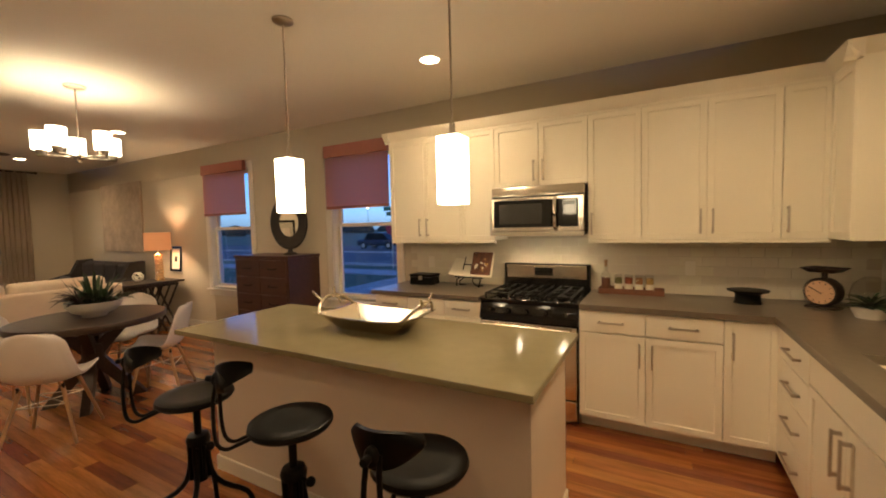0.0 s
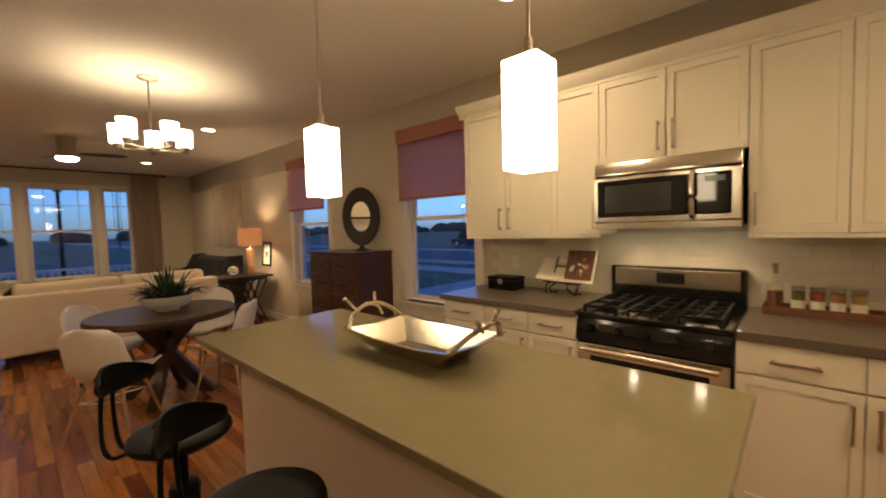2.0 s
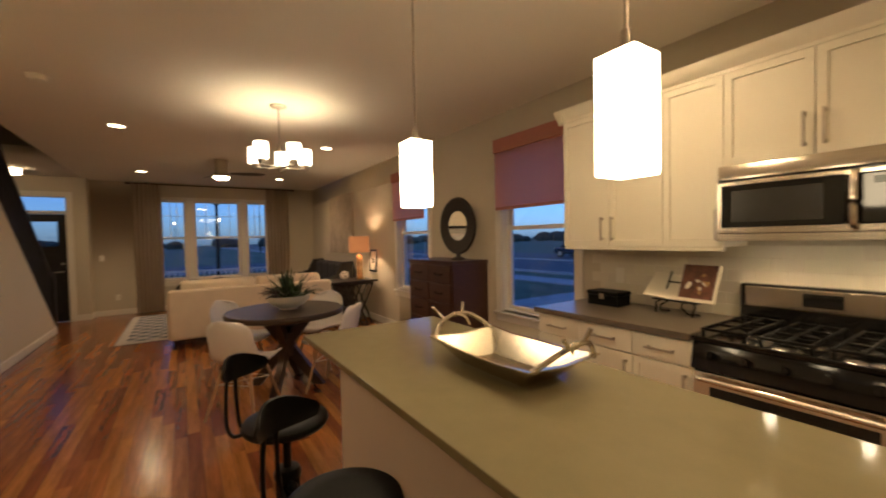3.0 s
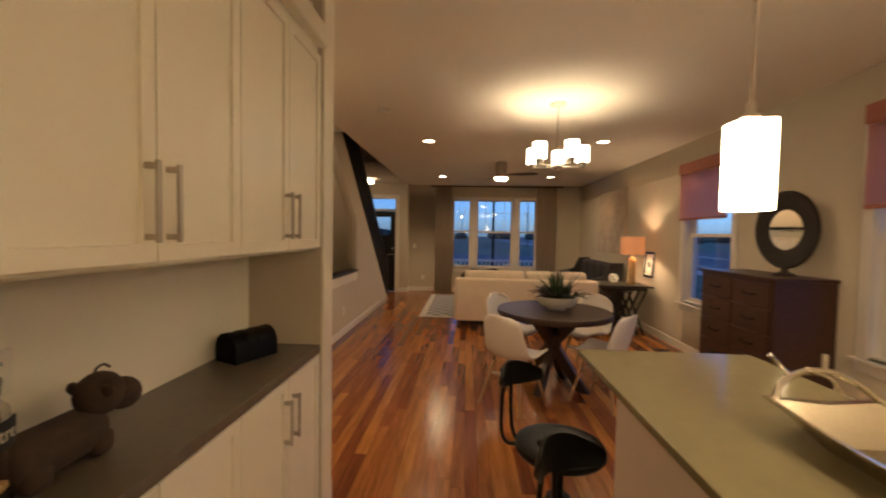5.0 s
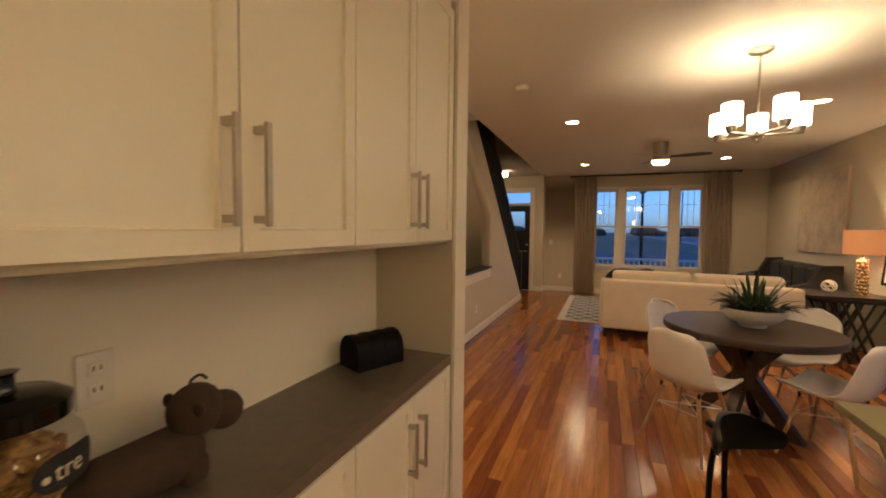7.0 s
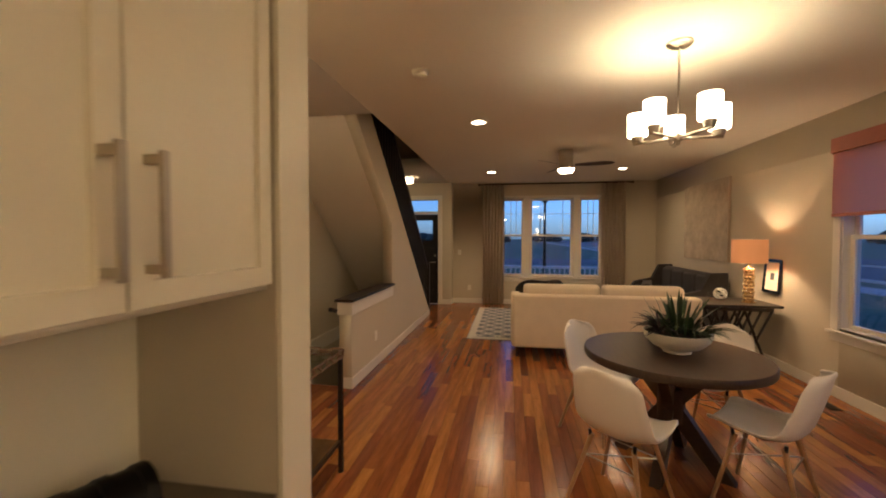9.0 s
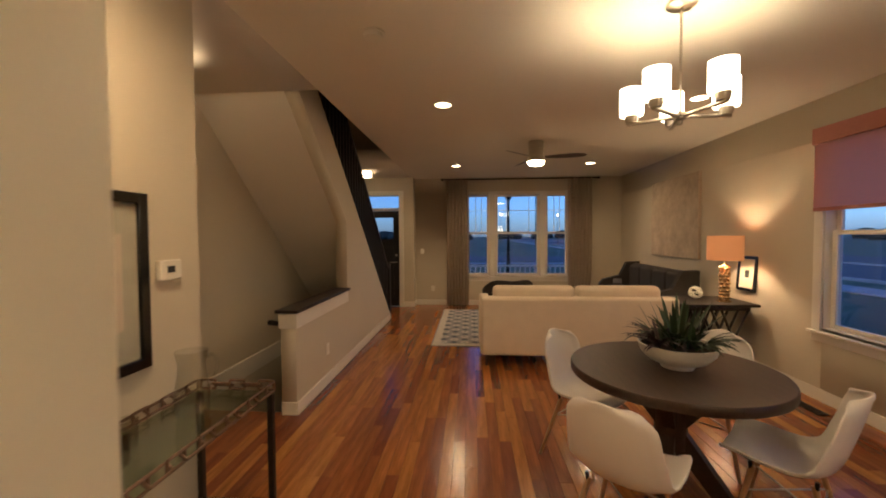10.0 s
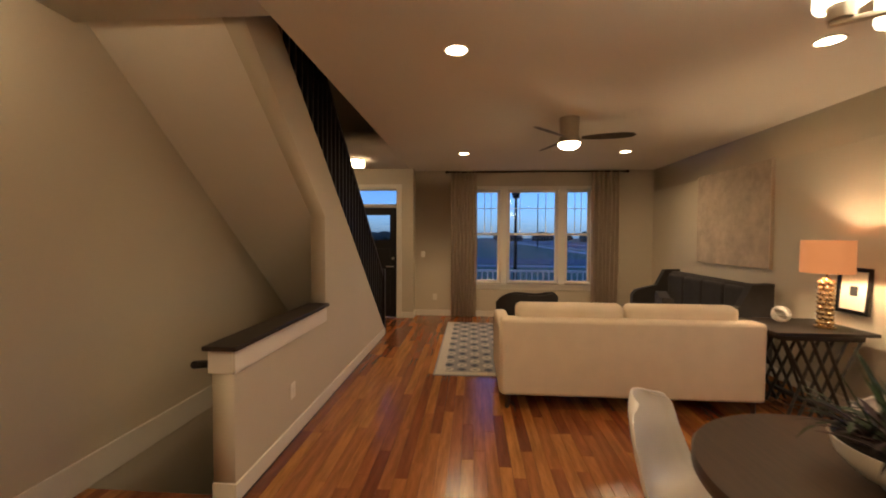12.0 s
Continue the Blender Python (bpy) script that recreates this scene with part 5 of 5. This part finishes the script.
# ---- living room ----
so = thing("sofa", pose(-6.33, 2.365, 0), "cream upholstered sofa with loose back cushions on dark legs", "sofa")
part("back", box(-0.20, 0, -1.10, 1.10, 0.13, 0.80, 0.03, 3), SOFA, so)
part("seat_base", box(-0.92, -0.20, -0.98, 0.98, 0.13, 0.32, 0.02), SOFA, so)
for sy in (-1, 1):
    part("arm", box(-0.95, -0.02, min(sy * 1.115, sy * 0.98), max(sy * 1.115, sy * 0.98), 0.13, 0.72, 0.035, 3), SOFA, so)
    part("seat_cushion", box(-0.93, -0.21, min(sy * 0.97, sy * 0.005), max(sy * 0.97, sy * 0.005), 0.32, 0.48, 0.04, 3), SOFA, so)
    part("back_cushion", xf(box(-0.17, 0, min(sy * 0.96, sy * 0.01), max(sy * 0.96, sy * 0.01), 0, 0.44, 0.055, 4), Matrix.Translation((-0.16, 0, 0.47)) @ Matrix.Rotation(radians(6), 4, "Y")), SOFA, so)
    for lx in (-0.06, -0.86):
        part("leg", rod((lx, sy * 1.03, 0.14), (lx, sy * 1.04, 0), 0.028, 0.018, 4), DARKWOOD, so)

def armchair(m, label):
    t = thing("armchair", m, label, "armchair", "charcoal chairs")
    part("seat", box(-0.36, 0.36, -0.36, 0.36, 0.16, 0.44, 0.05, 3), CHAR, t)
    bm = bmesh.new()
    for k in range(15):
        a = radians(180 + 180 * k / 14)
        for r, top in ((0.41, 0), (0.33, 0)):
            hgt = 0.70 + 0.13 * abs(math.sin(a)) - 0.02 * math.cos(4 * a)
            for z in (0.14, hgt):
                bm.verts.new((r * math.cos(a), r * math.sin(a) + 0.0, z))
    bm.verts.ensure_lookup_table()
    for k in range(14):
        a, b = k * 4, k * 4 + 4
        for i, j in ((0, 1), (1, 3), (3, 2), (2, 0)):
            bm.faces.new([bm.verts[q] for q in (a + i, a + j, b + j, b + i)])
    bm.faces.new([bm.verts[q] for q in (0, 1, 3, 2)]), bm.faces.new([bm.verts[q] for q in (56, 58, 59, 57)])
    bmesh.ops.recalc_face_normals(bm, faces=bm.faces)
    bmesh.ops.bevel(bm, geom=[e for e in bm.edges if e.calc_face_angle(0) > 1.0], offset=0.025, segments=2, affect="EDGES")
    part("backrest", bm, CHAR, t)
    for sx in (-0.28, 0.28):
        for sy in (-0.26, 0.28):
            part("leg", rod((sx, sy, 0.17), (sx * 1.05, sy * 1.05, 0), 0.022, 0.015), DARKWOOD, t)
    return t
ac = armchair(pose(-8.15, 1.72, 0.012, 0, 0, 100), "low charcoal tub chair on the rug")
sg = thing("settee", pose(-8.30, 3.86, 0), "dark grey wing-backed settee against the wall", "settee")
part("seat", box(-0.90, 0.90, -0.36, 0.22, 0.20, 0.47, 0.05, 3), CHAR, sg)
part("backrest", box(-0.97, 0.97, 0.20, 0.36, 0.18, 1.0, 0.05, 3), CHAR, sg)
for k in range(4):
    part("back_channel", box(-0.90 + k * 0.45, -0.455 + k * 0.45, 0.15, 0.23, 0.46, 0.97, 0.04, 3), CHAR, sg)
for sx in (-1, 1):
    part("wing", xf(prism([(-0.36, 0.18), (0.34, 0.18), (0.34, 1.03), (0.12, 1.02), (0.0, 0.78), (-0.30, 0.70), (-0.36, 0.62)], -0.05, 0.05), Matrix.Translation((sx * 0.955, 0, 0)) @ Matrix.Rotation(radians(90), 4, "Z")), CHAR, sg)
    for ly in (-0.3, 0.28):
        part("leg", rod((sx * 0.9, ly, 0.2), (sx * 0.92, ly, 0), 0.022, 0.016), DARKWOOD, sg)
sc2 = thing("accent_chair", pose(-7.95, 3.0, 0.012, 0, 0, 160), "low charcoal chair beside the settee", "armchair", "charcoal chairs")
part("seat", box(-0.55, 0.45, -0.33, 0.33, 0.18, 0.45, 0.05, 3), CHAR, sc2)
part("backrest", prism([(-0.55, 0.2), (0.45, 0.2), (0.45, 0.76), (0.3, 0.82), (-0.2, 0.80), (-0.5, 0.84), (-0.55, 0.78)], -0.40, -0.28), CHAR, sc2)
for sx in (-0.48, 0.38):
    for sy in (-0.28, 0.28):
        part("leg", rod((sx, sy, 0.19), (sx, sy, 0), 0.02), DARKWOOD, sc2)

tb2 = thing("side_table", pose(-6.55, 3.87, 0), "dark wood side table with slatted crossed sides", "table")
part("tabletop", box(-0.32, 0.31, -0.41, 0.38, 0.725, 0.755, 0.005), ESPRESSO, tb2)
part("apron", box(-0.28, 0.27, -0.34, 0.30, 0.68, 0.724), ESPRESSO, tb2)
for sx in (-0.26, 0.25):
    for k in range(4):
        part("slat", rod((sx, -0.32 + 0.11 * k, 0.70), (sx, 0.02 + 0.085 * k, 0.0), 0.016, seg=4), ESPRESSO, tb2)
        part("slat", rod((sx * 0.9, 0.32 - 0.11 * k, 0.70), (sx * 0.9, 0.0 - 0.085 * k, 0.0), 0.016, seg=4), ESPRESSO, tb2)
part("stretcher", box(-0.26, 0.25, -0.02, 0.02, 0.10, 0.13), ESPRESSO, tb2)
tl = thing("table_lamp", pose(-6.45, 4.0, 0.755), "lit table lamp with an orange drum shade and mottled metallic base", "lamp")
part("base", merge(lathe([(0, 0), (0.075, 0), (0.075, 0.015), (0.04, 0.025), (0.04, 0.40), (0.03, 0.42), (0.012, 0.43), (0.012, 0.50), (0, 0.50)], 24),
                   *[ball(0.022, 0.022, 0.024, (0.04 * math.cos(1.047 * (q + k / 2)), 0.04 * math.sin(1.047 * (q + k / 2)), 0.05 + 0.042 * k), 10) for k in range(9) for q in range(6)]), MERCURY, tl, "knobbly mercury glass column")
sh = part("shade", lathe([(0.175, 0.47), (0.175, 0.745), (0.171, 0.745), (0.171, 0.47)], 40), LAMPSHADE, tl, "glowing orange linen drum shade")
part("bulb", ball(0.028, 0.028, 0.04, (0, 0, 0.58), 12), glow("lit bulb", (1.0, 0.74, 0.45), 430), tl)
wb = thing("wire_ball", pose(-6.66, 3.80, 0.755), "white openwork ball ornament on the side table", "ornament")
for k in range(9):
    R = Euler((k * 0.7, k * 1.1, k * 0.5)).to_matrix().to_4x4()
    part("ring", xf(tube([(0.068 * math.cos(q * 0.2618), 0.068 * math.sin(q * 0.2618), 0) for q in range(25)], 0.006, 6), Matrix.Translation((0, 0, 0.074)) @ R), CERAMIC, wb)
pw = thing("framed_photo", pose(-6.535, N - 0.004, 1.065, -4, 0, 0), "small print in a wide black frame on the wall", "picture")
part("frame", merge(box(-0.155, -0.12, -0.02, 0, -0.2, 0.2), box(0.12, 0.155, -0.02, 0, -0.2, 0.2), box(-0.12, 0.12, -0.0195, 0, -0.2, -0.165), box(-0.12, 0.12, -0.0195, 0, 0.165, 0.2)), BLACK, pw)
part("mat_board", box(-0.12, 0.12, -0.010, -0.002, -0.165, 0.165), PAPER, pw)
part("print", box(-0.035, 0.035, -0.012, -0.0095, -0.045, 0.04), INK, pw)
pt = thing("canvas_painting", pose(-8.2, N - 0.002, 1.78), "large faded abstract canvas on the wall", "painting")
part("canvas", box(-0.70, 0.70, -0.035, 0, -0.61, 0.61, 0.004), CANVAS, pt)
part("edge_strip", box(0.70, 0.712, -0.036, 0, -0.61, 0.61), CURT, pt)
part("edge_strip", box(-0.712, -0.70, -0.036, 0, -0.61, 0.61), CURT, pt)

ru = thing("area_rug", pose(-8.45, 1.95, 0.0), "grey and ivory patterned area rug under the sofa", "rug")
part("rug_base", box(-1.35, 1.31, -1.36, 1.30, 0.001, 0.010, 0.003), RUGB, ru)
part("border", merge(box(-1.33, 1.29, -1.34, -1.24, 0.0095, 0.0112), box(1.20, 1.29, -1.24, 1.28, 0.0095, 0.0112)), RUGL, ru)
bms, bm2 = [], []
for i in range(17):
    for j in range(9):
        x, y = -1.28 + i * 0.15, -1.20 + j * 0.15
        if (i + j) % 2:
            bms.append(xf(lathe([(0, 0.0098), (0.055, 0.0098), (0.055, 0.0113), (0, 0.0113)], 4), Matrix.Translation((x, y, 0))))
        else:
            bm2.append(xf(lathe([(0.03, 0.0098), (0.062, 0.0098), (0.062, 0.0114), (0.03, 0.0114)], 8), Matrix.Translation((x, y, 0))))
part("dark_motif", merge(*bms), RUGD, ru)["kind"] = "stuff"
part("light_motif", merge(*bm2), RUGL, ru)["kind"] = "stuff"

# curtains and rod
def curtain(y0, y1, label):
    n = 90
    bm = bmesh.new()
    cols = []
    rnd = random.Random(int(y0 * 100))
    ph = rnd.random() * 6
    for i in range(n + 1):
        t = i / n
        col = []
        for z, amp in ((2.72, 0.018), (2.2, 0.026), (1.2, 0.032), (0.5, 0.036), (0.02, 0.04)):
            x = amp * math.sin(t * 44 + ph + 0.4 * math.sin(t * 9 + z)) + 0.012 * math.sin(t * 17 + z)
            col.append(bm.verts.new((x, y0 + (y1 - y0) * t + 0.01 * math.sin(z * 2 + t * 5), z)))
        cols.append(col)
    for a, b in zip(cols, cols[1:]):
        for k in range(4):
            bm.faces.new((a[k], b[k], b[k + 1], a[k + 1]))
    bmesh.ops.solidify(bm, geom=bm.faces[:], thickness=0.003)
    return solid("curtain", bm, CURT, label, "curtain", m=pose(WX + 0.11, 0, 0))
curtain(0.62, 1.10, "gathered beige curtain hanging to the floor beside the window")
curtain(3.18, 3.68, "gathered beige curtain hanging to the floor beside the window")
cr = thing("curtain_rod", pose(WX, 0, 2.705), "dark metal curtain rod above the front window", "curtain rod")
part("rod", rod((0.11, 0.55, 0), (0.11, 3.78, 0), 0.012), IRON, cr)
for y in (0.55, 2.13, 3.78):
    part("bracket", rod((0, y, 0), (0.11, y, 0), 0.010), IRON, cr)
part("finial", merge(ball(0.025, 0.025, 0.025, (0.11, 0.53, 0), 12), ball(0.025, 0.025, 0.025, (0.11, 3.80, 0), 12)), IRON, cr)

# ceiling fan
fn = thing("ceiling_fan", pose(-7.10, 2.0, 2.46), "flush-mounted nickel ceiling fan with dark blades and a lit globe", "ceiling fan")
part("housing", lathe([(0, 0.284), (0.10, 0.284), (0.10, 0.24), (0.092, 0.10), (0.115, 0.05), (0.115, 0.02), (0, 0.02)], 36), NICKEL, fn)
part("globe", lathe([(0.11, 0.02), (0.108, 0.0), (0.08, -0.025), (0, -0.035)], 32), GLOWFAN, fn)
for k in range(3):
    R = Matrix.Rotation(radians(78 + 120 * k), 4, "Z")
    bm = bmesh.new()
    a = [bm.verts.new((x, y, 0.0)) for x, y in ((0.12, -0.035), (0.3, -0.062), (0.5, -0.068), (0.6, -0.045), (0.64, 0.0), (0.6, 0.045), (0.5, 0.062), (0.3, 0.06), (0.12, 0.035))]
    bm.faces.new(a)
    bmesh.ops.solidify(bm, geom=bm.faces[:], thickness=0.008)
    part("blade", xf(bm, R @ Matrix.Translation((0, 0, 0.075)) @ Matrix.Rotation(radians(-14), 4, "X")), FANBLADE, fn)

# hall lights, smoke alarm, switches, vents
for hx, hy in ((-4.36, -0.88), (-9.2, -0.85)):
    hl = thing("flush_ceiling_light", pose(hx, hy, H), "lit white drum ceiling light in the hall", "ceiling light", "hall lights")
    part("plate", cyl(0.13, -0.02, -0.001, 28), NICKEL, hl)
    part("glass", lathe([(0.12, -0.02), (0.12, -0.11), (0.11, -0.12), (0, -0.125)], 28), GLOWHALL, hl)
sm = thing("smoke_alarm", pose(-4.17, 0.565, H), "white round smoke alarm on the ceiling", "smoke alarm")
part("base", lathe([(0, -0.012), (0.07, -0.012), (0.07, -0.001), (0, -0.001)], 28), PLASTIC, sm)
part("dome", lathe([(0.06, -0.012), (0.055, -0.035), (0.03, -0.042), (0, -0.042)], 28), PLASTIC, sm)
for m_, lab in ((pose(WX + 0.001, 0.08, 1.17, 0, 0, 90), "white light switch plate on the front wall"), (pose(WX + 0.001, 0.31, 0.36, 0, 0, 90), "white outlet plate on the front wall"), (pose(-5.72, G + 0.001, 0.36, 0, 0, 180), "white outlet plate on the half wall")):
    o = thing("switch_plate", m_, lab, "switch")
    part("plate", box(-0.04, 0.04, -0.008, 0, -0.058, 0.058, 0.003), PLASTIC, o)
    part("toggle", box(-0.012, 0.012, -0.013, -0.007, -0.022, 0.022, 0.003), PLASTIC, o)
fv = thing("floor_vent", pose(-5.40, 4.08, 0.0005), "dark metal floor register by the wall", "vent")
part("frame", box(-0.15, 0.15, -0.05, 0.05, 0, 0.006, 0.002), IRON, fv)
for k in range(9):
    part("slat", box(-0.13 + k * 0.031, -0.115 + k * 0.031, -0.04, 0.04, 0.006, 0.009), RUST, fv)

# ---- outside ----
solid("ground", box(-900, 600, -600, 900, -3.2, -3.0), GRASS, "dark grass lawn at dusk", "ground", "structure")
GZ = -0.45
solid("lawn", merge(box(-400, WX - 0.6, -200, 400, -2.9, GZ), box(WX - 0.6, 200, N + 0.2, 400, -2.9, GZ)), GRASS, "dark grass lawn at dusk", "ground", "structure")
solid("road", merge(box(-300, 150, 17, 25, GZ, GZ + 0.02), box(-300, 150, 27, 34, GZ, GZ + 0.02), box(-38, -31, -150, 17, GZ, GZ + 0.02)), ROAD, "grey asphalt road in blue dusk", "road", "structure")
solid("pavement", merge(box(-300, 150, 13.6, 15.0, GZ, GZ + 0.05), box(-8.4, -7.0, 5.0, 13.6, GZ, GZ + 0.05), box(-12, -3.2, 6.6, 8.0, GZ, GZ + 0.05), box(-29.5, -28.3, -100, 9, GZ, GZ + 0.05)), CONC, "pale concrete pavement", "pavement", "structure")
solid("kerb", merge(box(-300, 150, 16.8, 17.0, GZ, GZ + 0.12), box(-300, 150, 25.0, 25.2, GZ, GZ + 0.12)), CONC, "pale concrete kerb", "kerb", "structure")
rnd = random.Random(3)
bms = []
for k in range(260):
    a = rnd.uniform(0.3, 3.6)
    r = rnd.uniform(150, 260)
    h = rnd.uniform(1.5, 3.4)
    bms.append(ball(h * rnd.uniform(0.8, 1.8), h * rnd.uniform(0.8, 1.8), h, (r * math.cos(a) - 8, r * math.sin(a), GZ + h * 0.4), 8))
solid("far_woods", merge(*bms), BUSH, "dark line of far woods on the horizon", "woods", "stuff")
def street_lamp(x, y, h, lit):
    t = thing("street_lamp", pose(x, y, GZ), "dark street lamp post beside the road", "street lamp", "street lamps")
    part("post", cyl(0.07, 0, h, 12, 0.045), IRON, t)
    part("head", lathe([(0, h), (0.10, h), (0.16, h + 0.2), (0.10, h + 0.36), (0, h + 0.42)], 12), STREET if lit else IRON, t)
street_lamp(-17.0, 2.55, 3.3, False)
for x, y in ((-95, 8), (-100, 22), (-80, 60), (-60, 75), (-110, 0)):
    street_lamp(x, y, 6.5, True)
for x, y, h in ((-9.5, 22, 7), (-14, 24, 8), (-20, 30, 8), (-4.5, 23, 7.5), (-60, 26, 9), (-70, 12, 9)):
    solid("utility_pole", cyl(0.09, 0, h, 8, 0.07), IRON, "thin dark pole beyond the road", "pole", m=pose(x, y, GZ))
sn = thing("street_sign", pose(-10.6, 15.9, GZ), "street corner post with name signs", "sign")
part("post", cyl(0.03, 0, 2.9, 8), NICKEL, sn)
part("name_plate", box(-0.45, 0.45, -0.01, 0.01, 2.72, 2.92), SIGNG, sn)
part("name_plate", box(-0.01, 0.01, -0.4, 0.4, 2.48, 2.66), SIGNG, sn)
part("stop_plate", xf(lathe([(0, -0.006), (0.33, -0.006), (0.33, 0.006), (0, 0.006)], 8), Matrix.Translation((0, -0.05, 1.9)) @ Matrix.Rotation(radians(90), 4, "X")), RED, sn)
cr_ = thing("parked_car", pose(-22.0, 30.0, GZ + 0.02), "dark car parked on the road", "car")
part("body", merge(box(-2.2, 2.2, -0.88, 0.88, 0.32, 0.85, 0.15, 3)), CARP, cr_)
part("cabin", prism([(-1.5, 0.84), (1.3, 0.84), (0.75, 1.40), (-0.95, 1.42)], -0.74, 0.74), BLACKGLASS, cr_)
part("roof", box(-0.9, 0.7, -0.70, 0.70, 1.40, 1.45, 0.02), CARP, cr_)
for x in (-1.4, 1.4):
    for y in (-0.8, 0.8):
        w_ = part("wheel", xf(cyl(0.33, -0.1, 0.1, 20), Matrix.Translation((x, y, 0.33)) @ Matrix.Rotation(radians(90), 4, "X")), BLACK, cr_)
        part("rim", xf(cyl(0.2, -0.105, 0.105, 12), Matrix.Translation((x, y, 0.33)) @ Matrix.Rotation(radians(90), 4, "X")), NICKEL, w_)
pr = thing("porch_rail", pose(-12.3, 2.1, -0.3), "white porch railing outside the front window", "railing")
part("top_rail", box(-0.03, 0.03, -2.6, 2.6, 0.98, 1.03), TRIM, pr)
part("bottom_rail", box(-0.02, 0.02, -2.6, 2.6, 0.12, 0.16), TRIM, pr)
for k in range(40):
    part("baluster", box(-0.015, 0.015, -2.55 + k * 0.13, -2.52 + k * 0.13, 0.16, 0.98), TRIM, pr)
for y in (-2.6, 2.6):
    part("post", box(-0.05, 0.05, y - 0.05, y + 0.05, 0, 1.1), TRIM, pr)
solid("porch_floor", box(-12.5, WX - 0.62, -1.6, 5.0, -0.448, -0.30), CONC, "grey porch floor", "floor", "structure")

# ---- floor boards ----
fl = tagged(new("floor"), "glossy reddish brown oak board floor", "floor", kind="structure")
rnd = random.Random(7)
BW = 0.083
rest, cache, count = [], {}, 0
y = S
row = 0
while y < N:
    x = WX - rnd.uniform(0, 0.8)
    y1 = min(y + BW, N)
    while x < E:
        L = rnd.choice((0.5, 0.75, 1.0, 1.25, 1.6, 1.9))
        a, b = max(x, WX), min(x + L, E)
        x += L
        ym = (y + y1) / 2
        if b - a < 0.03:
            continue
        if ym < G:
            if b > -9.0 and a < -5.05:
                if b <= -5.05 and a >= -9.0:
                    continue
                a, b = (max(a, -5.05), b) if b > -5.05 else (a, min(b, -9.0))
            a = max(a, DX)
            if b - a < 0.03:
                continue
        near = -7.1 < (a + b) / 2 < -2.8 and -0.3 < ym < 2.0 and b - a == L
        if count < 300 and abs(b - a - L) < 1e-6 and near:
            if L not in cache:
                cache[L] = mesh_of("board", box(0.0006, L - 0.0006, 0.0006, BW - 0.0006, -0.006, 0.0, 0.0012, 1), OAK, 0)
            o = new("board", cache[L])
            o.parent, o.location = fl, (a, y, 0)
            count += 1
        else:
            rest.append((a, b, y, y1))
    y += BW
    row += 1
vs, fs = [], []
for a, b, c, e in rest:
    g, k = 0.0008, len(vs)
    vs += [(a + g, c + g, -0.006), (b - g, c + g, -0.006), (b - g, e - g, -0.006), (a + g, e - g, -0.006), (a + g, c + g, 0), (b - g, c + g, 0), (b - g, e - g, 0), (a + g, e - g, 0)]
    fs += [(k + 4, k + 5, k + 6, k + 7), (k, k + 1, k + 5, k + 4), (k + 1, k + 2, k + 6, k + 5), (k + 2, k + 3, k + 7, k + 6), (k + 3, k, k + 4, k + 7)]
me = bpy.data.meshes.new("boards")
me.from_pydata(vs, [], fs)
me.materials.append(OAK)
o = new("boards", me)
o.parent = fl
tagged(o, kind="stuff")
